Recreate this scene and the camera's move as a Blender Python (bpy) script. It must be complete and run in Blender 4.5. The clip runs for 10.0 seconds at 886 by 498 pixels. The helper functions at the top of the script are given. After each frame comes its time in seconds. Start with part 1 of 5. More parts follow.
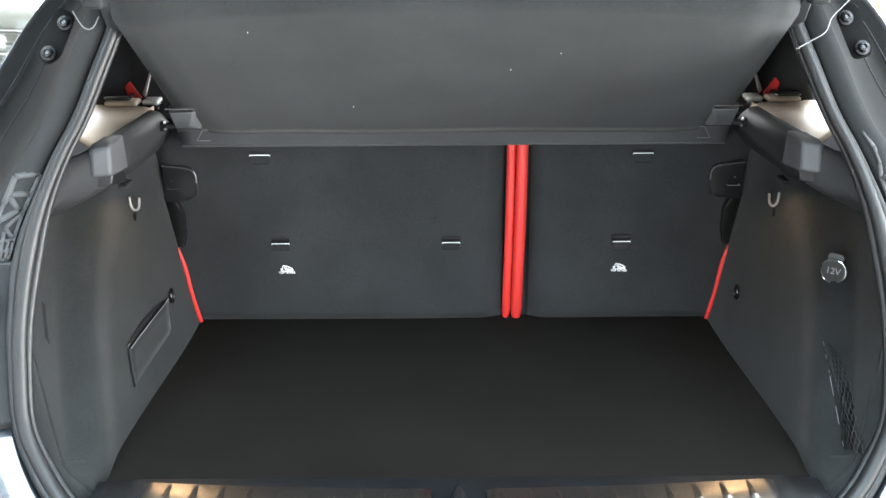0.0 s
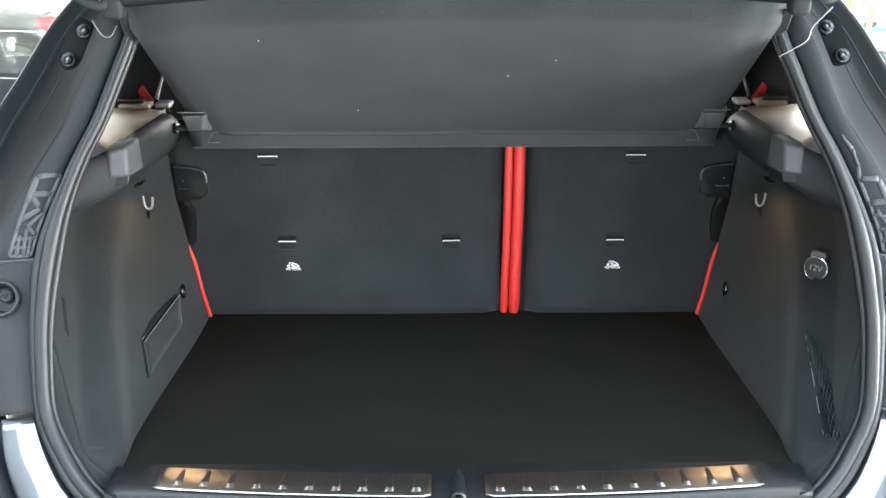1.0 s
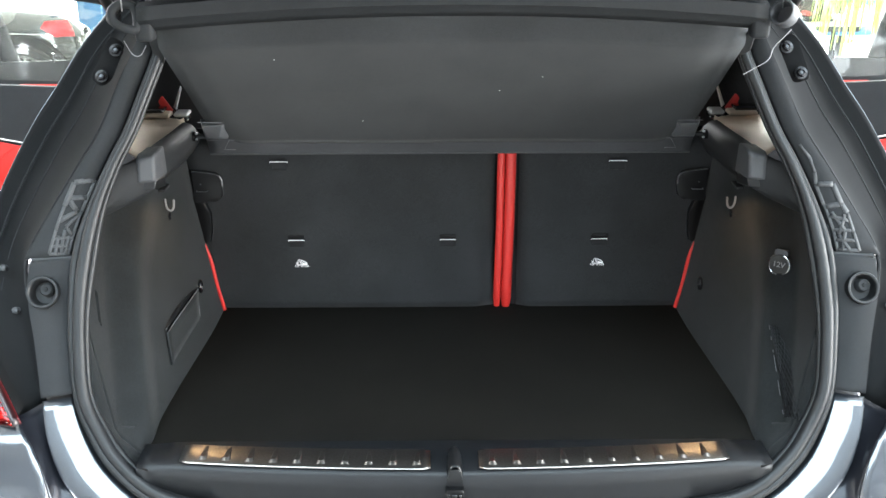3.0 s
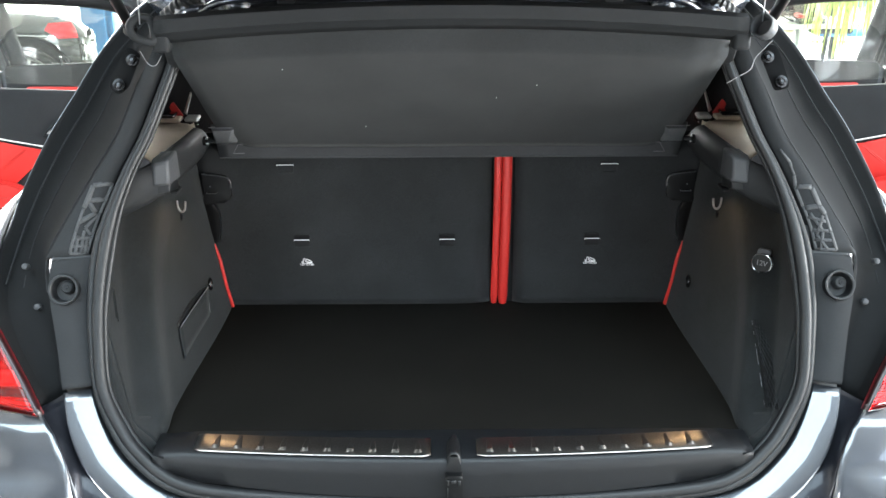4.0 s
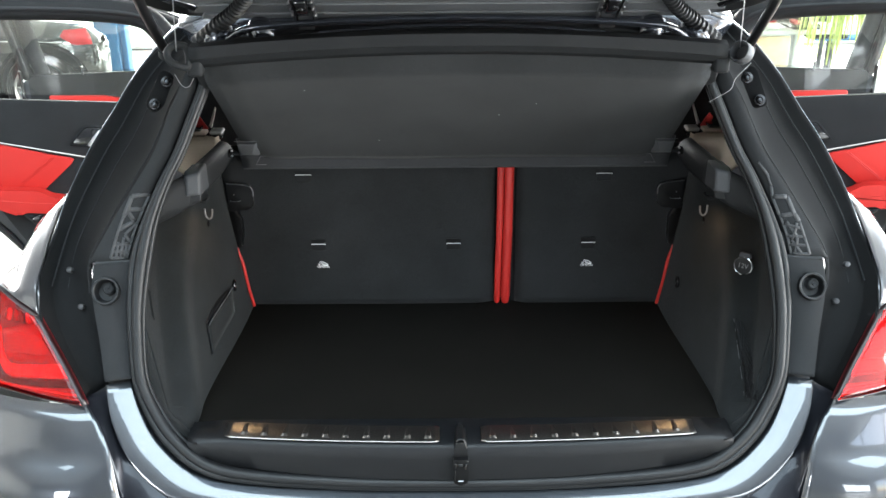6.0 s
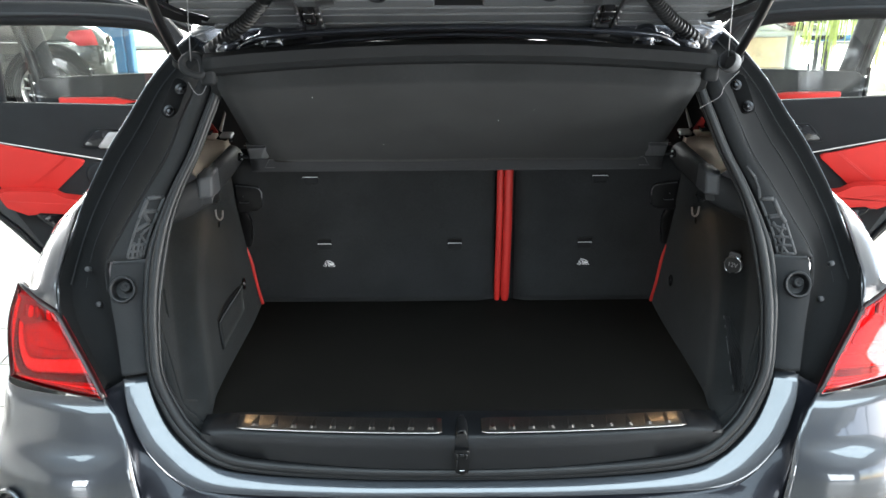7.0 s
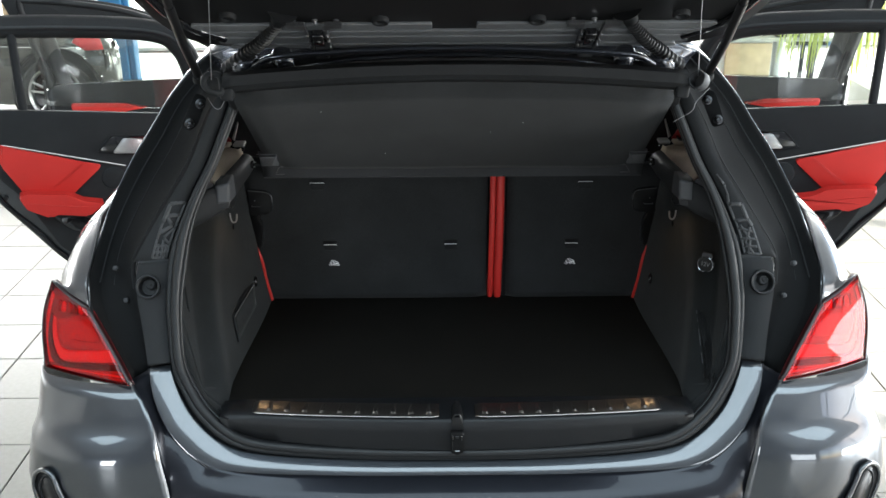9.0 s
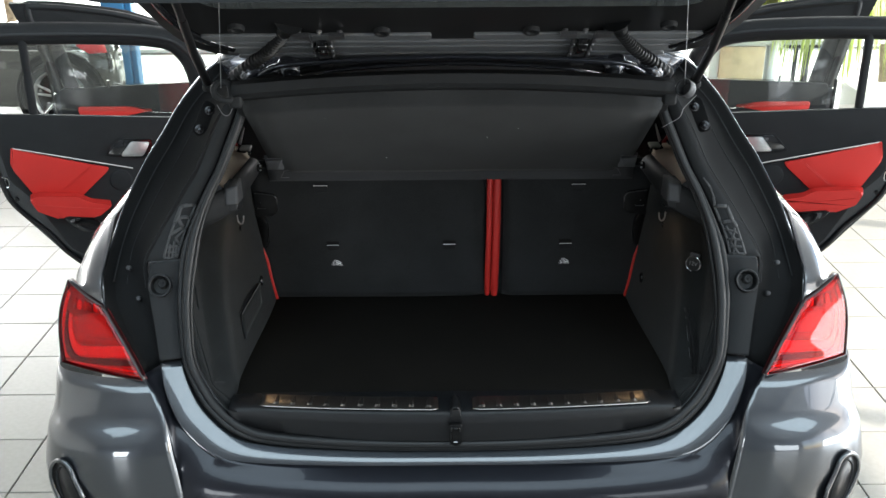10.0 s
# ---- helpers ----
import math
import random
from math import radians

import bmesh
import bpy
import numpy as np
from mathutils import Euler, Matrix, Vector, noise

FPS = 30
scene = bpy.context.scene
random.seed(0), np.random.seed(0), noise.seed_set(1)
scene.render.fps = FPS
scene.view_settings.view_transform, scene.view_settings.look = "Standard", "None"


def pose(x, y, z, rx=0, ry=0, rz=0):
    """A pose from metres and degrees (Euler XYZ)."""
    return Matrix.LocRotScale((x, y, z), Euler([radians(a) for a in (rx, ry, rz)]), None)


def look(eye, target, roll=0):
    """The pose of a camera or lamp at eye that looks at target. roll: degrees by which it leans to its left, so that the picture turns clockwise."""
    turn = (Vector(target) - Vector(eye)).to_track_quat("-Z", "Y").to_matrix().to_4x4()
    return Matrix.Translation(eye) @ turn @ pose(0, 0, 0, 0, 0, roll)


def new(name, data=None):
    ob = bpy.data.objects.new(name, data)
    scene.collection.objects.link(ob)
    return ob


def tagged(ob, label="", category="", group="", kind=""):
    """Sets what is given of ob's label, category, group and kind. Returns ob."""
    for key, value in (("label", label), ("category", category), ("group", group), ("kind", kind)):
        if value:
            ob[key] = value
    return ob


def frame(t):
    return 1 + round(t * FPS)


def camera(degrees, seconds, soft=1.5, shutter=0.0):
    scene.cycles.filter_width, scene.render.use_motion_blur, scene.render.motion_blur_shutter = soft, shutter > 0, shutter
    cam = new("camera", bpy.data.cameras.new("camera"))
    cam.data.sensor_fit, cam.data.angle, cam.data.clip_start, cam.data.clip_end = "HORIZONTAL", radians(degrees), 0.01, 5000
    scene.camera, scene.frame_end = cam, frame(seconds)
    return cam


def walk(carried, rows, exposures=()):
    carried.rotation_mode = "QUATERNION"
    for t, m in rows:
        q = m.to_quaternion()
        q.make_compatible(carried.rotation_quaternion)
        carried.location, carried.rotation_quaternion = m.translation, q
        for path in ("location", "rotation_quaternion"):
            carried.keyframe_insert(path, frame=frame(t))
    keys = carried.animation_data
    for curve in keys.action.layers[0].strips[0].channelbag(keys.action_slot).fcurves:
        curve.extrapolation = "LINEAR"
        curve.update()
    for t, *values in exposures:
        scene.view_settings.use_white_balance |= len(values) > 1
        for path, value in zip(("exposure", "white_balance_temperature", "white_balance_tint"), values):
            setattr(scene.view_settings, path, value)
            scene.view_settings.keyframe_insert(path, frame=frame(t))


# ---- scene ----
cam = camera(50.03, 10.0, soft=1.5)
walk(cam, [
    (0, look((-0.0188, -1.0411, 1.4379), (-0.0190, 0.6344, 0.7803), -0.39)),
    (0.5, look((-0.0179, -1.0746, 1.4496), (-0.0184, 0.6004, 0.7905), -0.34)),
    (1, look((-0.0178, -1.1063, 1.4612), (-0.0198, 0.5684, 0.8015), -0.33)),
    (1.5, look((-0.0184, -1.1372, 1.4732), (-0.0198, 0.5375, 0.8133), -0.33)),
    (2, look((-0.0191, -1.1698, 1.4861), (-0.0187, 0.5043, 0.8249), -0.32)),
    (2.5, look((-0.0198, -1.2057, 1.5006), (-0.0167, 0.4679, 0.8381), -0.28)),
    (4, look((-0.0229, -1.3226, 1.5494), (-0.0140, 0.3497, 0.8832), -0.23)),
    (4.5, look((-0.0247, -1.3598, 1.5663), (-0.0158, 0.3116, 0.8981), -0.25)),
    (5, look((-0.0267, -1.3938, 1.5832), (-0.0198, 0.2777, 0.9156), -0.30)),
    (5.5, look((-0.0285, -1.4273, 1.6000), (-0.0248, 0.2444, 0.9324), -0.35)),
    (7, look((-0.0319, -1.5346, 1.6518), (-0.0323, 0.1347, 0.9784), -0.44)),
    (7.5, look((-0.0325, -1.5728, 1.6694), (-0.0319, 0.0961, 0.9949), -0.43)),
    (8, look((-0.0328, -1.6133, 1.6874), (-0.0311, 0.0552, 1.0121), -0.40)),
    (8.5, look((-0.0331, -1.6556, 1.7053), (-0.0288, 0.0129, 1.0299), -0.37)),
    (9, look((-0.0334, -1.6984, 1.7232), (-0.0268, -0.0302, 1.0471), -0.35)),
    (9.5, look((-0.0336, -1.7414, 1.7409), (-0.0259, -0.0733, 1.0649), -0.33)),
    (10, look((-0.0338, -1.7844, 1.7586), (-0.0249, -0.1162, 1.0825), -0.36)),
], [(0, 3.5), (1.2, 3.36), (2.5, 3.07), (4, 2.67), (5.5, 2.38), (7, 2.0), (10, 1.28)])

# car and furniture are drafted to fit the camera's view; this scales them to plausible size
SET_DOWN = Matrix.Translation((0, 0, .07)) @ Matrix.Scale(.9, 4)

# ---------------------------------------------------------------- light
world = bpy.data.worlds.new("sky")
scene.world = world
world.use_nodes = True
wn = world.node_tree
sky = wn.nodes.new("ShaderNodeTexSky")
sky.sky_type, sky.sun_disc = "NISHITA", False
sky.sun_elevation, sky.sun_rotation = radians(31), radians(107)
wn.links.new(sky.outputs[0], wn.nodes["Background"].inputs[0])
wn.nodes["Background"].inputs[1].default_value = 0.15

sun = new("sun", bpy.data.lights.new("sun", "SUN"))
sun.data.energy, sun.data.angle, sun.data.color = 5.0, radians(0.5), (1, 0.95, 0.88)
sun.matrix_world = look((0, 0, 0), (-0.82, 0.25, -0.515))


def area_lamp(name, m, w, h, watts, col):
    """A rectangular area lamp: daylight in an opening, an added fill or the boot lamp."""
    la = bpy.data.lights.new(name, "AREA")
    la.shape, la.size, la.size_y, la.energy, la.color = "RECTANGLE", w, h, watts, col
    ob = new(name, la)
    ob.matrix_world = m
    return ob


area_lamp("daylight_east", look((6.9, 4.0, 1.0), (0, 4.0, 0.9)), 7.2, 1.9, 220.0, (0.86, 0.94, 1.0))
area_lamp("daylight_north", look((-0.9, 7.98, 2.0), (-0.9, 0, 1.9)), 15.4, 3.7, 470.0, (0.97, 0.99, 1.0))
# lamp added before the solid west wall, where no window opens
area_lamp("west_fill", look((-8.9, 3.6, 2.2), (0, 3.4, 1.2)), 5.5, 3.0, 50.0, (0.97, 0.98, 1.0))
# fill added before the solid south wall for the boot and bumper
area_lamp("south_fill_right", look((3.5, -9.1, 1.25), (1.0, 0, 0.9)), 5.0, 1.9, 105.0, (0.86, 0.94, 1.0))
# extra low lamp, added to brighten what the right bumper corner mirrors
area_lamp("east_low_fill", look((6.85, -1.6, 0.85), (0, -1.6, 0.75)), 6.0, 1.5, 240, (0.80, 0.91, 1.0))
# second fill added before the south wall, for the boot's right half
area_lamp("south_fill_left", look((-4.6, -9.1, 1.2), (-2.5, 0, 0.9)), 2.0, 1.8, 100.0, (0.9, 0.96, 1.0))
# lamp added under the closed ceiling to brighten the painted ledge
area_lamp("ceiling_fill", look((0.5, -2.6, 4.28), (0.5, -2.6, 0)), 9, 3.4, 190.0, (0.70, 0.89, 1.0))

# ---------------------------------------------------------------- materials
MATS = {}


def mat(name, color, rough=0.5, metal=0.0, coat=0.0, grain=0.0, grain_size=300.0, vary=0.0, vary_size=6.0,
        bump=0.0, spec=0.5, color2=None, rough_vary=0.0, fuzz=0.0):
    """A surface with a fine grain (bump and tone) and a broad variation in tone."""
    m = bpy.data.materials.new(name)
    m.use_nodes = True
    nt = m.node_tree
    b = nt.nodes["Principled BSDF"]
    b.inputs["Roughness"].default_value = rough
    b.inputs["Metallic"].default_value = metal
    b.inputs["Coat Weight"].default_value = coat
    b.inputs["Coat Roughness"].default_value = 0.03
    b.inputs["Specular IOR Level"].default_value = spec
    if fuzz:
        b.inputs["Sheen Weight"].default_value = fuzz
        b.inputs["Sheen Roughness"].default_value = 0.5
    tc = nt.nodes.new("ShaderNodeTexCoord")
    n1 = nt.nodes.new("ShaderNodeTexNoise")
    n1.inputs["Scale"].default_value = grain_size
    n1.inputs["Detail"].default_value = 3
    n2 = nt.nodes.new("ShaderNodeTexNoise")
    n2.inputs["Scale"].default_value = vary_size
    n2.inputs["Detail"].default_value = 5
    for n in (n1, n2):
        nt.links.new(tc.outputs["Object"], n.inputs["Vector"])
    c2 = color2 or tuple(min(1, c * (1 - grain)) for c in color)
    mx = nt.nodes.new("ShaderNodeMix")
    mx.data_type = "RGBA"
    mx.inputs[6].default_value = (*[min(1, c * (1 + (0 if color2 else grain))) for c in color], 1)
    mx.inputs[7].default_value = (*c2, 1)
    st = nt.nodes.new("ShaderNodeMapRange")
    st.inputs["From Min"].default_value, st.inputs["From Max"].default_value = 0.32, 0.68
    nt.links.new(n1.outputs[0], st.inputs["Value"])
    nt.links.new(st.outputs[0], mx.inputs[0])
    hs = nt.nodes.new("ShaderNodeHueSaturation")
    mr = nt.nodes.new("ShaderNodeMapRange")
    mr.inputs["From Min"].default_value, mr.inputs["From Max"].default_value = 0.3, 0.7
    mr.inputs["To Min"].default_value, mr.inputs["To Max"].default_value = 1 - vary, 1 + vary
    nt.links.new(n2.outputs[0], mr.inputs["Value"])
    nt.links.new(mr.outputs[0], hs.inputs["Value"])
    nt.links.new(mx.outputs[2], hs.inputs["Color"])
    nt.links.new(hs.outputs[0], b.inputs["Base Color"])
    if rough_vary:
        rr = nt.nodes.new("ShaderNodeMapRange")
        rr.inputs["To Min"].default_value, rr.inputs["To Max"].default_value = max(0, rough - rough_vary), min(1, rough + rough_vary)
        nt.links.new(n2.outputs[0], rr.inputs["Value"])
        nt.links.new(rr.outputs[0], b.inputs["Roughness"])
    if bump:
        bp = nt.nodes.new("ShaderNodeBump")
        bp.inputs["Strength"].default_value = bump
        bp.inputs["Distance"].default_value = 0.002
        nt.links.new(n1.outputs[0], bp.inputs["Height"])
        nt.links.new(bp.outputs[0], b.inputs["Normal"])
    MATS[name] = m
    return m


def glow(name, color, strength):
    m = mat(name, color)
    b = m.node_tree.nodes["Principled BSDF"]
    b.inputs["Emission Color"].default_value = (*color, 1)
    b.inputs["Emission Strength"].default_value = strength
    return m


def clear(name, tint, rough=0.0, gloss=0.12, veil=0.0):
    """Thin glass: what is behind shows through its tint, with a gloss that grows at grazing angles and a translucent
    film added as a pale veil.
    """
    m = bpy.data.materials.new(name)
    m.use_nodes = True
    nt = m.node_tree
    nt.nodes.remove(nt.nodes["Principled BSDF"])
    tr = nt.nodes.new("ShaderNodeBsdfTransparent")
    tr.inputs[0].default_value = (*tint, 1)
    gl = nt.nodes.new("ShaderNodeBsdfGlossy")
    gl.inputs["Roughness"].default_value = rough
    fr = nt.nodes.new("ShaderNodeLayerWeight")
    fr.inputs[0].default_value = 0.5
    pw = nt.nodes.new("ShaderNodeMath")
    pw.operation = "POWER"
    pw.inputs[1].default_value = 5
    sc = nt.nodes.new("ShaderNodeMath")
    sc.operation, sc.use_clamp = "MULTIPLY_ADD", True
    sc.inputs[1].default_value, sc.inputs[2].default_value = 0.5, gloss
    nt.links.new(fr.outputs["Facing"], pw.inputs[0])
    nt.links.new(pw.outputs[0], sc.inputs[0])
    ms = nt.nodes.new("ShaderNodeMixShader")
    nt.links.new(sc.outputs[0], ms.inputs[0])
    nt.links.new(tr.outputs[0], ms.inputs[1])
    nt.links.new(gl.outputs[0], ms.inputs[2])
    film = nt.nodes.new("ShaderNodeBsdfTranslucent")
    film.inputs[0].default_value = (0.9, 0.89, 0.85, 1)
    veiled = nt.nodes.new("ShaderNodeMixShader")
    veiled.inputs[0].default_value = veil
    nt.links.new(ms.outputs[0], veiled.inputs[1])
    nt.links.new(film.outputs[0], veiled.inputs[2])
    nt.links.new(veiled.outputs[0], nt.nodes["Material Output"].inputs[0])
    MATS[name] = m
    return m


PAINT = mat("grey_metallic_paint", (0.040, 0.045, 0.053), 0.36, 0.8, 1.0, 0.35, 2500, 0.04, 3)
PAINT.node_tree.nodes["Principled BSDF"].inputs["Coat IOR"].default_value = 1.7
# body paint darkened for the shade in the gutter and other hollows
PAINT_IN = mat("shaded_inner_paint", (0.0074, 0.0076, 0.0080), 0.66, 0.0, 0.0, 0.25, 1500, 0.14, 9, spec=0.04)
PLASTIC = mat("grained_black_plastic", (0.016, 0.0165, 0.0175), 0.62, 0, 0, 0.25, 900, 0.10, 7, 0.25, 0.10)
PLASTIC_GREY = mat("grained_grey_plastic", (0.0175, 0.0183, 0.0195), 0.60, 0, 0, 0.2, 900, 0.10, 7, 0.2, 0.08)
GLOSSBLACK = mat("gloss_black_plastic", (0.008, 0.008, 0.009), 0.12, 0, 0.6, 0.1, 500, 0.1, 8)
RUBBER = mat("black_rubber_seal", (0.0072, 0.0076, 0.0085), 0.46, 0, 0, 0.25, 700, 0.10, 9, 0.1, 0.30)
CARPET = mat("black_needle_felt", (0.0170, 0.0179, 0.0190), 0.95, 0, 0, 0.5, 950, 0.16, 9, 0.35, 0.15, fuzz=0.06)
CARPET_FLOOR = mat("black_boot_carpet", (0.0052, 0.0045, 0.0037), 0.97, 0, 0, 0.5, 800, 0.16, 8, 0.6, 0.1)
CARPET_SIDE = mat("dark_grey_side_felt", (0.0078, 0.0087, 0.0092), 0.95, 0, 0, 0.8, 750, 0.22, 14, 0.45, 0.12, fuzz=0.07)
GLOSSPAINT = mat("dark_gloss_body_paint", (0.05, 0.055, 0.068), 0.25, 0.6, 1.0, 0.2, 1500, 0.08, 5)
# body paint toned down: the step's dark reflection is put into its colour
STEP = mat("shade_toned_bumper_paint", (0.011, 0.012, 0.016), 0.30, 0.5, 0.25, 0.25, 1500, 0.08, 5, spec=0.2)
SATINBLACK = mat("satin_black_plastic", (0.008, 0.008, 0.0085), 0.32, 0, 0, 0.2, 600, 0.1, 8, spec=0.25)
FAINT_GREY = mat("faint_grey_lines", (0.044, 0.045, 0.047), 0.6, 0, 0, 0.2, 600, 0.1, 8, spec=0.2)
SILL = mat("black_sill_plastic", (0.0050, 0.0054, 0.0064), 0.42, 0, 0, 0.25, 900, 0.10, 7, 0.2, 0.26)
HINGE = mat("dark_grey_moulding", (0.042, 0.043, 0.046), 0.55, 0, 0, 0.2, 900, 0.10, 7, 0.2, 0.22)
TAILIN = mat("grey_pressed_lining", (0.11, 0.114, 0.12), 0.38, 0, 0, 0.2, 900, 0.10, 7, 0.2, 0.4)
SHELF = mat("black_shelf_felt", (0.0185, 0.0196, 0.0207), 0.95, 0, 0, 0.45, 950, 0.16, 9, 0.35, 0.15, fuzz=0.06)
CHROME = mat("bright_chrome", (0.75, 0.75, 0.76), 0.14, 1.0, 0, 0.05, 300, 0.05, 9)
STEEL = mat("brushed_steel", (0.33, 0.31, 0.295), 0.3, 1.0, 0, 0.1, 260, 0.06, 8, 0.05)
ARM = mat("dull_hinge_steel", (0.10, 0.10, 0.105), 0.4, 0.7, 0, 0.2, 260, 0.12, 20)
ZINC = mat("zinc_plated_steel", (0.30, 0.30, 0.31), 0.4, 1.0, 0, 0.15, 260, 0.12, 20)
RED = mat("red_leather", (0.43, 0.020, 0.016), 0.46, 0, 0, 0.08, 700, 0.05, 6, 0.25, 0.4)
PLASTIC_PALE = mat("pale_grey_print", (0.13, 0.13, 0.135), 0.5)
BOLT = mat("black_zinc_bolt", (0.04, 0.04, 0.042), 0.25, 0.9, 0, 0.2, 300, 0.1, 30)
# white and non-metal: the chrome's glint is put into the colour
WIRE = mat("glint_white_wire", (0.9, 0.9, 0.9), 0.4, 0.0)
EDGE = mat("light_grey_plastic_edge", (0.12, 0.12, 0.125), 0.5, 0, 0, 0.2, 400, 0.1, 20)
MATTBLACK = mat("matt_black_plastic", (0.0035, 0.0035, 0.0038), 0.4, 0, 0, 0.2, 500, 0.1, 9, 0.1, 0.15)
BRACKET = mat("satin_grey_bracket", (0.070, 0.072, 0.076), 0.45, 0, 0, 0.2, 700, 0.1, 12, 0.1, 0.35)
RECESS_SHADE = mat("recess_shade", (0.0095, 0.0098, 0.0105), 0.8, 0, 0, 0.3, 500, 0.1, 9, 0.1, 0.2)
RED_DARK = mat("red_stitched_leather", (0.42, 0.018, 0.014), 0.5, 0, 0, 0.08, 700, 0.05, 6, 0.2, 0.4)
# beige raised in tone to carry the daylight that falls on the ledge
BEIGE = mat("daylight_toned_beige", (0.66, 0.54, 0.42), 0.45, 0, 0, 0.08, 500, 0.08, 6, 0.1)
GLASS = clear("window_glass", (0.92, 0.95, 0.93), 0.0, 0.06, 0.005)
LENS = clear("red_lamp_lens", (0.94, 0.05, 0.06), 0.01, 0.03)
WHITE = mat("white_print", (0.8, 0.8, 0.8), 0.6)
TILE = mat("cream_floor_tile", (0.238, 0.226, 0.201), 0.3, 0, 0.0, 0.05, 60, 0.06, 1.2, 0.0, 0.3, rough_vary=0.05)
GROUT = mat("dark_grout", (0.10, 0.095, 0.09), 0.9, 0, 0, 0.3, 200, 0.2, 3, 0.2)
WALLPAINT = mat("white_wall_paint", (0.80, 0.80, 0.78), 0.85, 0, 0, 0.03, 200, 0.03, 1.0, 0.05)
LAMINATE = mat("pale_grey_laminate", (.62, .62, .60), .45, 0, 0, .04, 80, .04, 3)
CEILPAINT = mat("ceiling_grey", (0.42, 0.42, 0.42), 0.9, 0, 0, 0.04, 100, 0.04, 1.0)
BLUE = mat("blue_lacquer", (0.03, 0.16, 0.34), 0.4, 0, 0, 0.08, 100, 0.08, 2)
ALU = mat("window_aluminium", (0.5, 0.5, 0.5), 0.4, 0.8, 0, 0.05, 100, 0.05, 3)


# ---------------------------------------------------------------- mesh helpers
def part(name, bm, material, parent=None, label="", smooth=True, solid=0.0, bevel=0.0):
    """Links a bmesh as one mesh object under a thing or under a part."""
    bmesh.ops.recalc_face_normals(bm, faces=bm.faces[:])
    me = bpy.data.meshes.new(name)
    bm.to_mesh(me)
    bm.free()
    me.materials.append(material)
    if smooth:
        me.polygons.foreach_set("use_smooth", [True] * len(me.polygons))
    ob = new(name, me)
    if smooth:
        me.set_sharp_from_angle(angle=radians(50))
    if solid:
        md = ob.modifiers.new("thickness", "SOLIDIFY")
        md.thickness, md.offset = solid, 0
    if bevel:
        md = ob.modifiers.new("edge", "BEVEL")
        md.width, md.segments, md.limit_method, md.angle_limit = bevel, 2, "ANGLE", radians(35)
    if parent:
        ob.parent = parent
    if label:
        ob["label"] = label
    return ob


def thing(name, at, label, category, group="", kind=""):
    """An empty at a thing's base, to carry its parts."""
    e = new(name)
    e.location = at
    e.empty_display_size = 0.05
    bpy.context.view_layer.update()
    return tagged(e, label, category, group, kind)


def under(ob, parent):
    """Keeps a part where it was built when its thing stands elsewhere."""
    ob.parent = parent
    p, m = parent, Matrix.Identity(4)
    while p:
        m = p.matrix_parent_inverse @ p.matrix_basis @ m
        p = p.parent
    ob.matrix_parent_inverse = m.inverted()
    return ob


def P(name, bm, material, parent, label="", **k):
    """part() for meshes that are built in world places."""
    return under(part(name, bm, material, None, label, **k), parent)


def cr(pts, k=4, closed=False):
    """A smooth curve through points: k steps for each span."""
    pts = [Vector(p) for p in pts]
    n = len(pts)
    out = []
    for i in range(n if closed else n - 1):
        if closed:
            a, b, c, d = pts[i - 1], pts[i], pts[(i + 1) % n], pts[(i + 2) % n]
        else:
            b, c = pts[i], pts[i + 1]
            a = pts[i - 1] if i else b * 2 - c
            d = pts[i + 2] if i + 2 < n else c * 2 - b
        for j in range(k):
            t = j / k
            out.append(0.5 * (2 * b + (c - a) * t + (2 * a - 5 * b + 4 * c - d) * t * t + (3 * b - a - 3 * c + d) * t ** 3))
    if not closed:
        out.append(pts[-1])
    return out


def skin(curves, closed=False, caps=False):
    """A sheet over curves with the same number of points."""
    bm = bmesh.new()
    vs = [[bm.verts.new(p) for p in c] for c in curves]
    n = len(vs[0])
    for a, b in zip(vs, vs[1:]):
        for i in range(n if closed else n - 1):
            j = (i + 1) % n
            bm.faces.new((a[i], a[j], b[j], b[i]))
    if caps:
        bm.faces.new(vs[0])
        bm.faces.new(vs[-1])
    bmesh.ops.remove_doubles(bm, verts=bm.verts, dist=1e-6)
    return bm


def tube(path, r, seg=8, caps=True, closed=False):
    """A round bar along a path; r may be one radius or one for each point."""
    path = [Vector(p) for p in path]
    rings, side = [], None
    n = len(path)
    for i, p in enumerate(path):
        if closed:
            d = (path[(i + 1) % n] - path[i - 1]).normalized()
        else:
            d = (path[min(i + 1, n - 1)] - path[max(i - 1, 0)]).normalized()
        if side is None:
            side = d.orthogonal().normalized()
        side = (side - d * side.dot(d)).normalized()
        up = d.cross(side)
        rr = r[i] if isinstance(r, (list, tuple)) else r
        rings.append([p + (side * math.cos(a) + up * math.sin(a)) * rr for a in (2 * math.pi * j / seg for j in range(seg))])
    if closed:
        rings.append(rings[0])
        return skin(rings, True)
    return skin(rings, True, caps)


def box(x0, x1, y0, y1, z0, z1, bev=0.0, m=None, seg=2):
    bm = bmesh.new()
    bmesh.ops.create_cube(bm, size=1)
    for v in bm.verts:
        v.co = Vector((x0 + (v.co.x + 0.5) * (x1 - x0), y0 + (v.co.y + 0.5) * (y1 - y0), z0 + (v.co.z + 0.5) * (z1 - z0)))
    if bev:
        bmesh.ops.bevel(bm, geom=bm.edges[:], offset=bev, segments=seg, profile=0.5, affect="EDGES")
    if m:
        bmesh.ops.transform(bm, matrix=m, verts=bm.verts)
    return bm


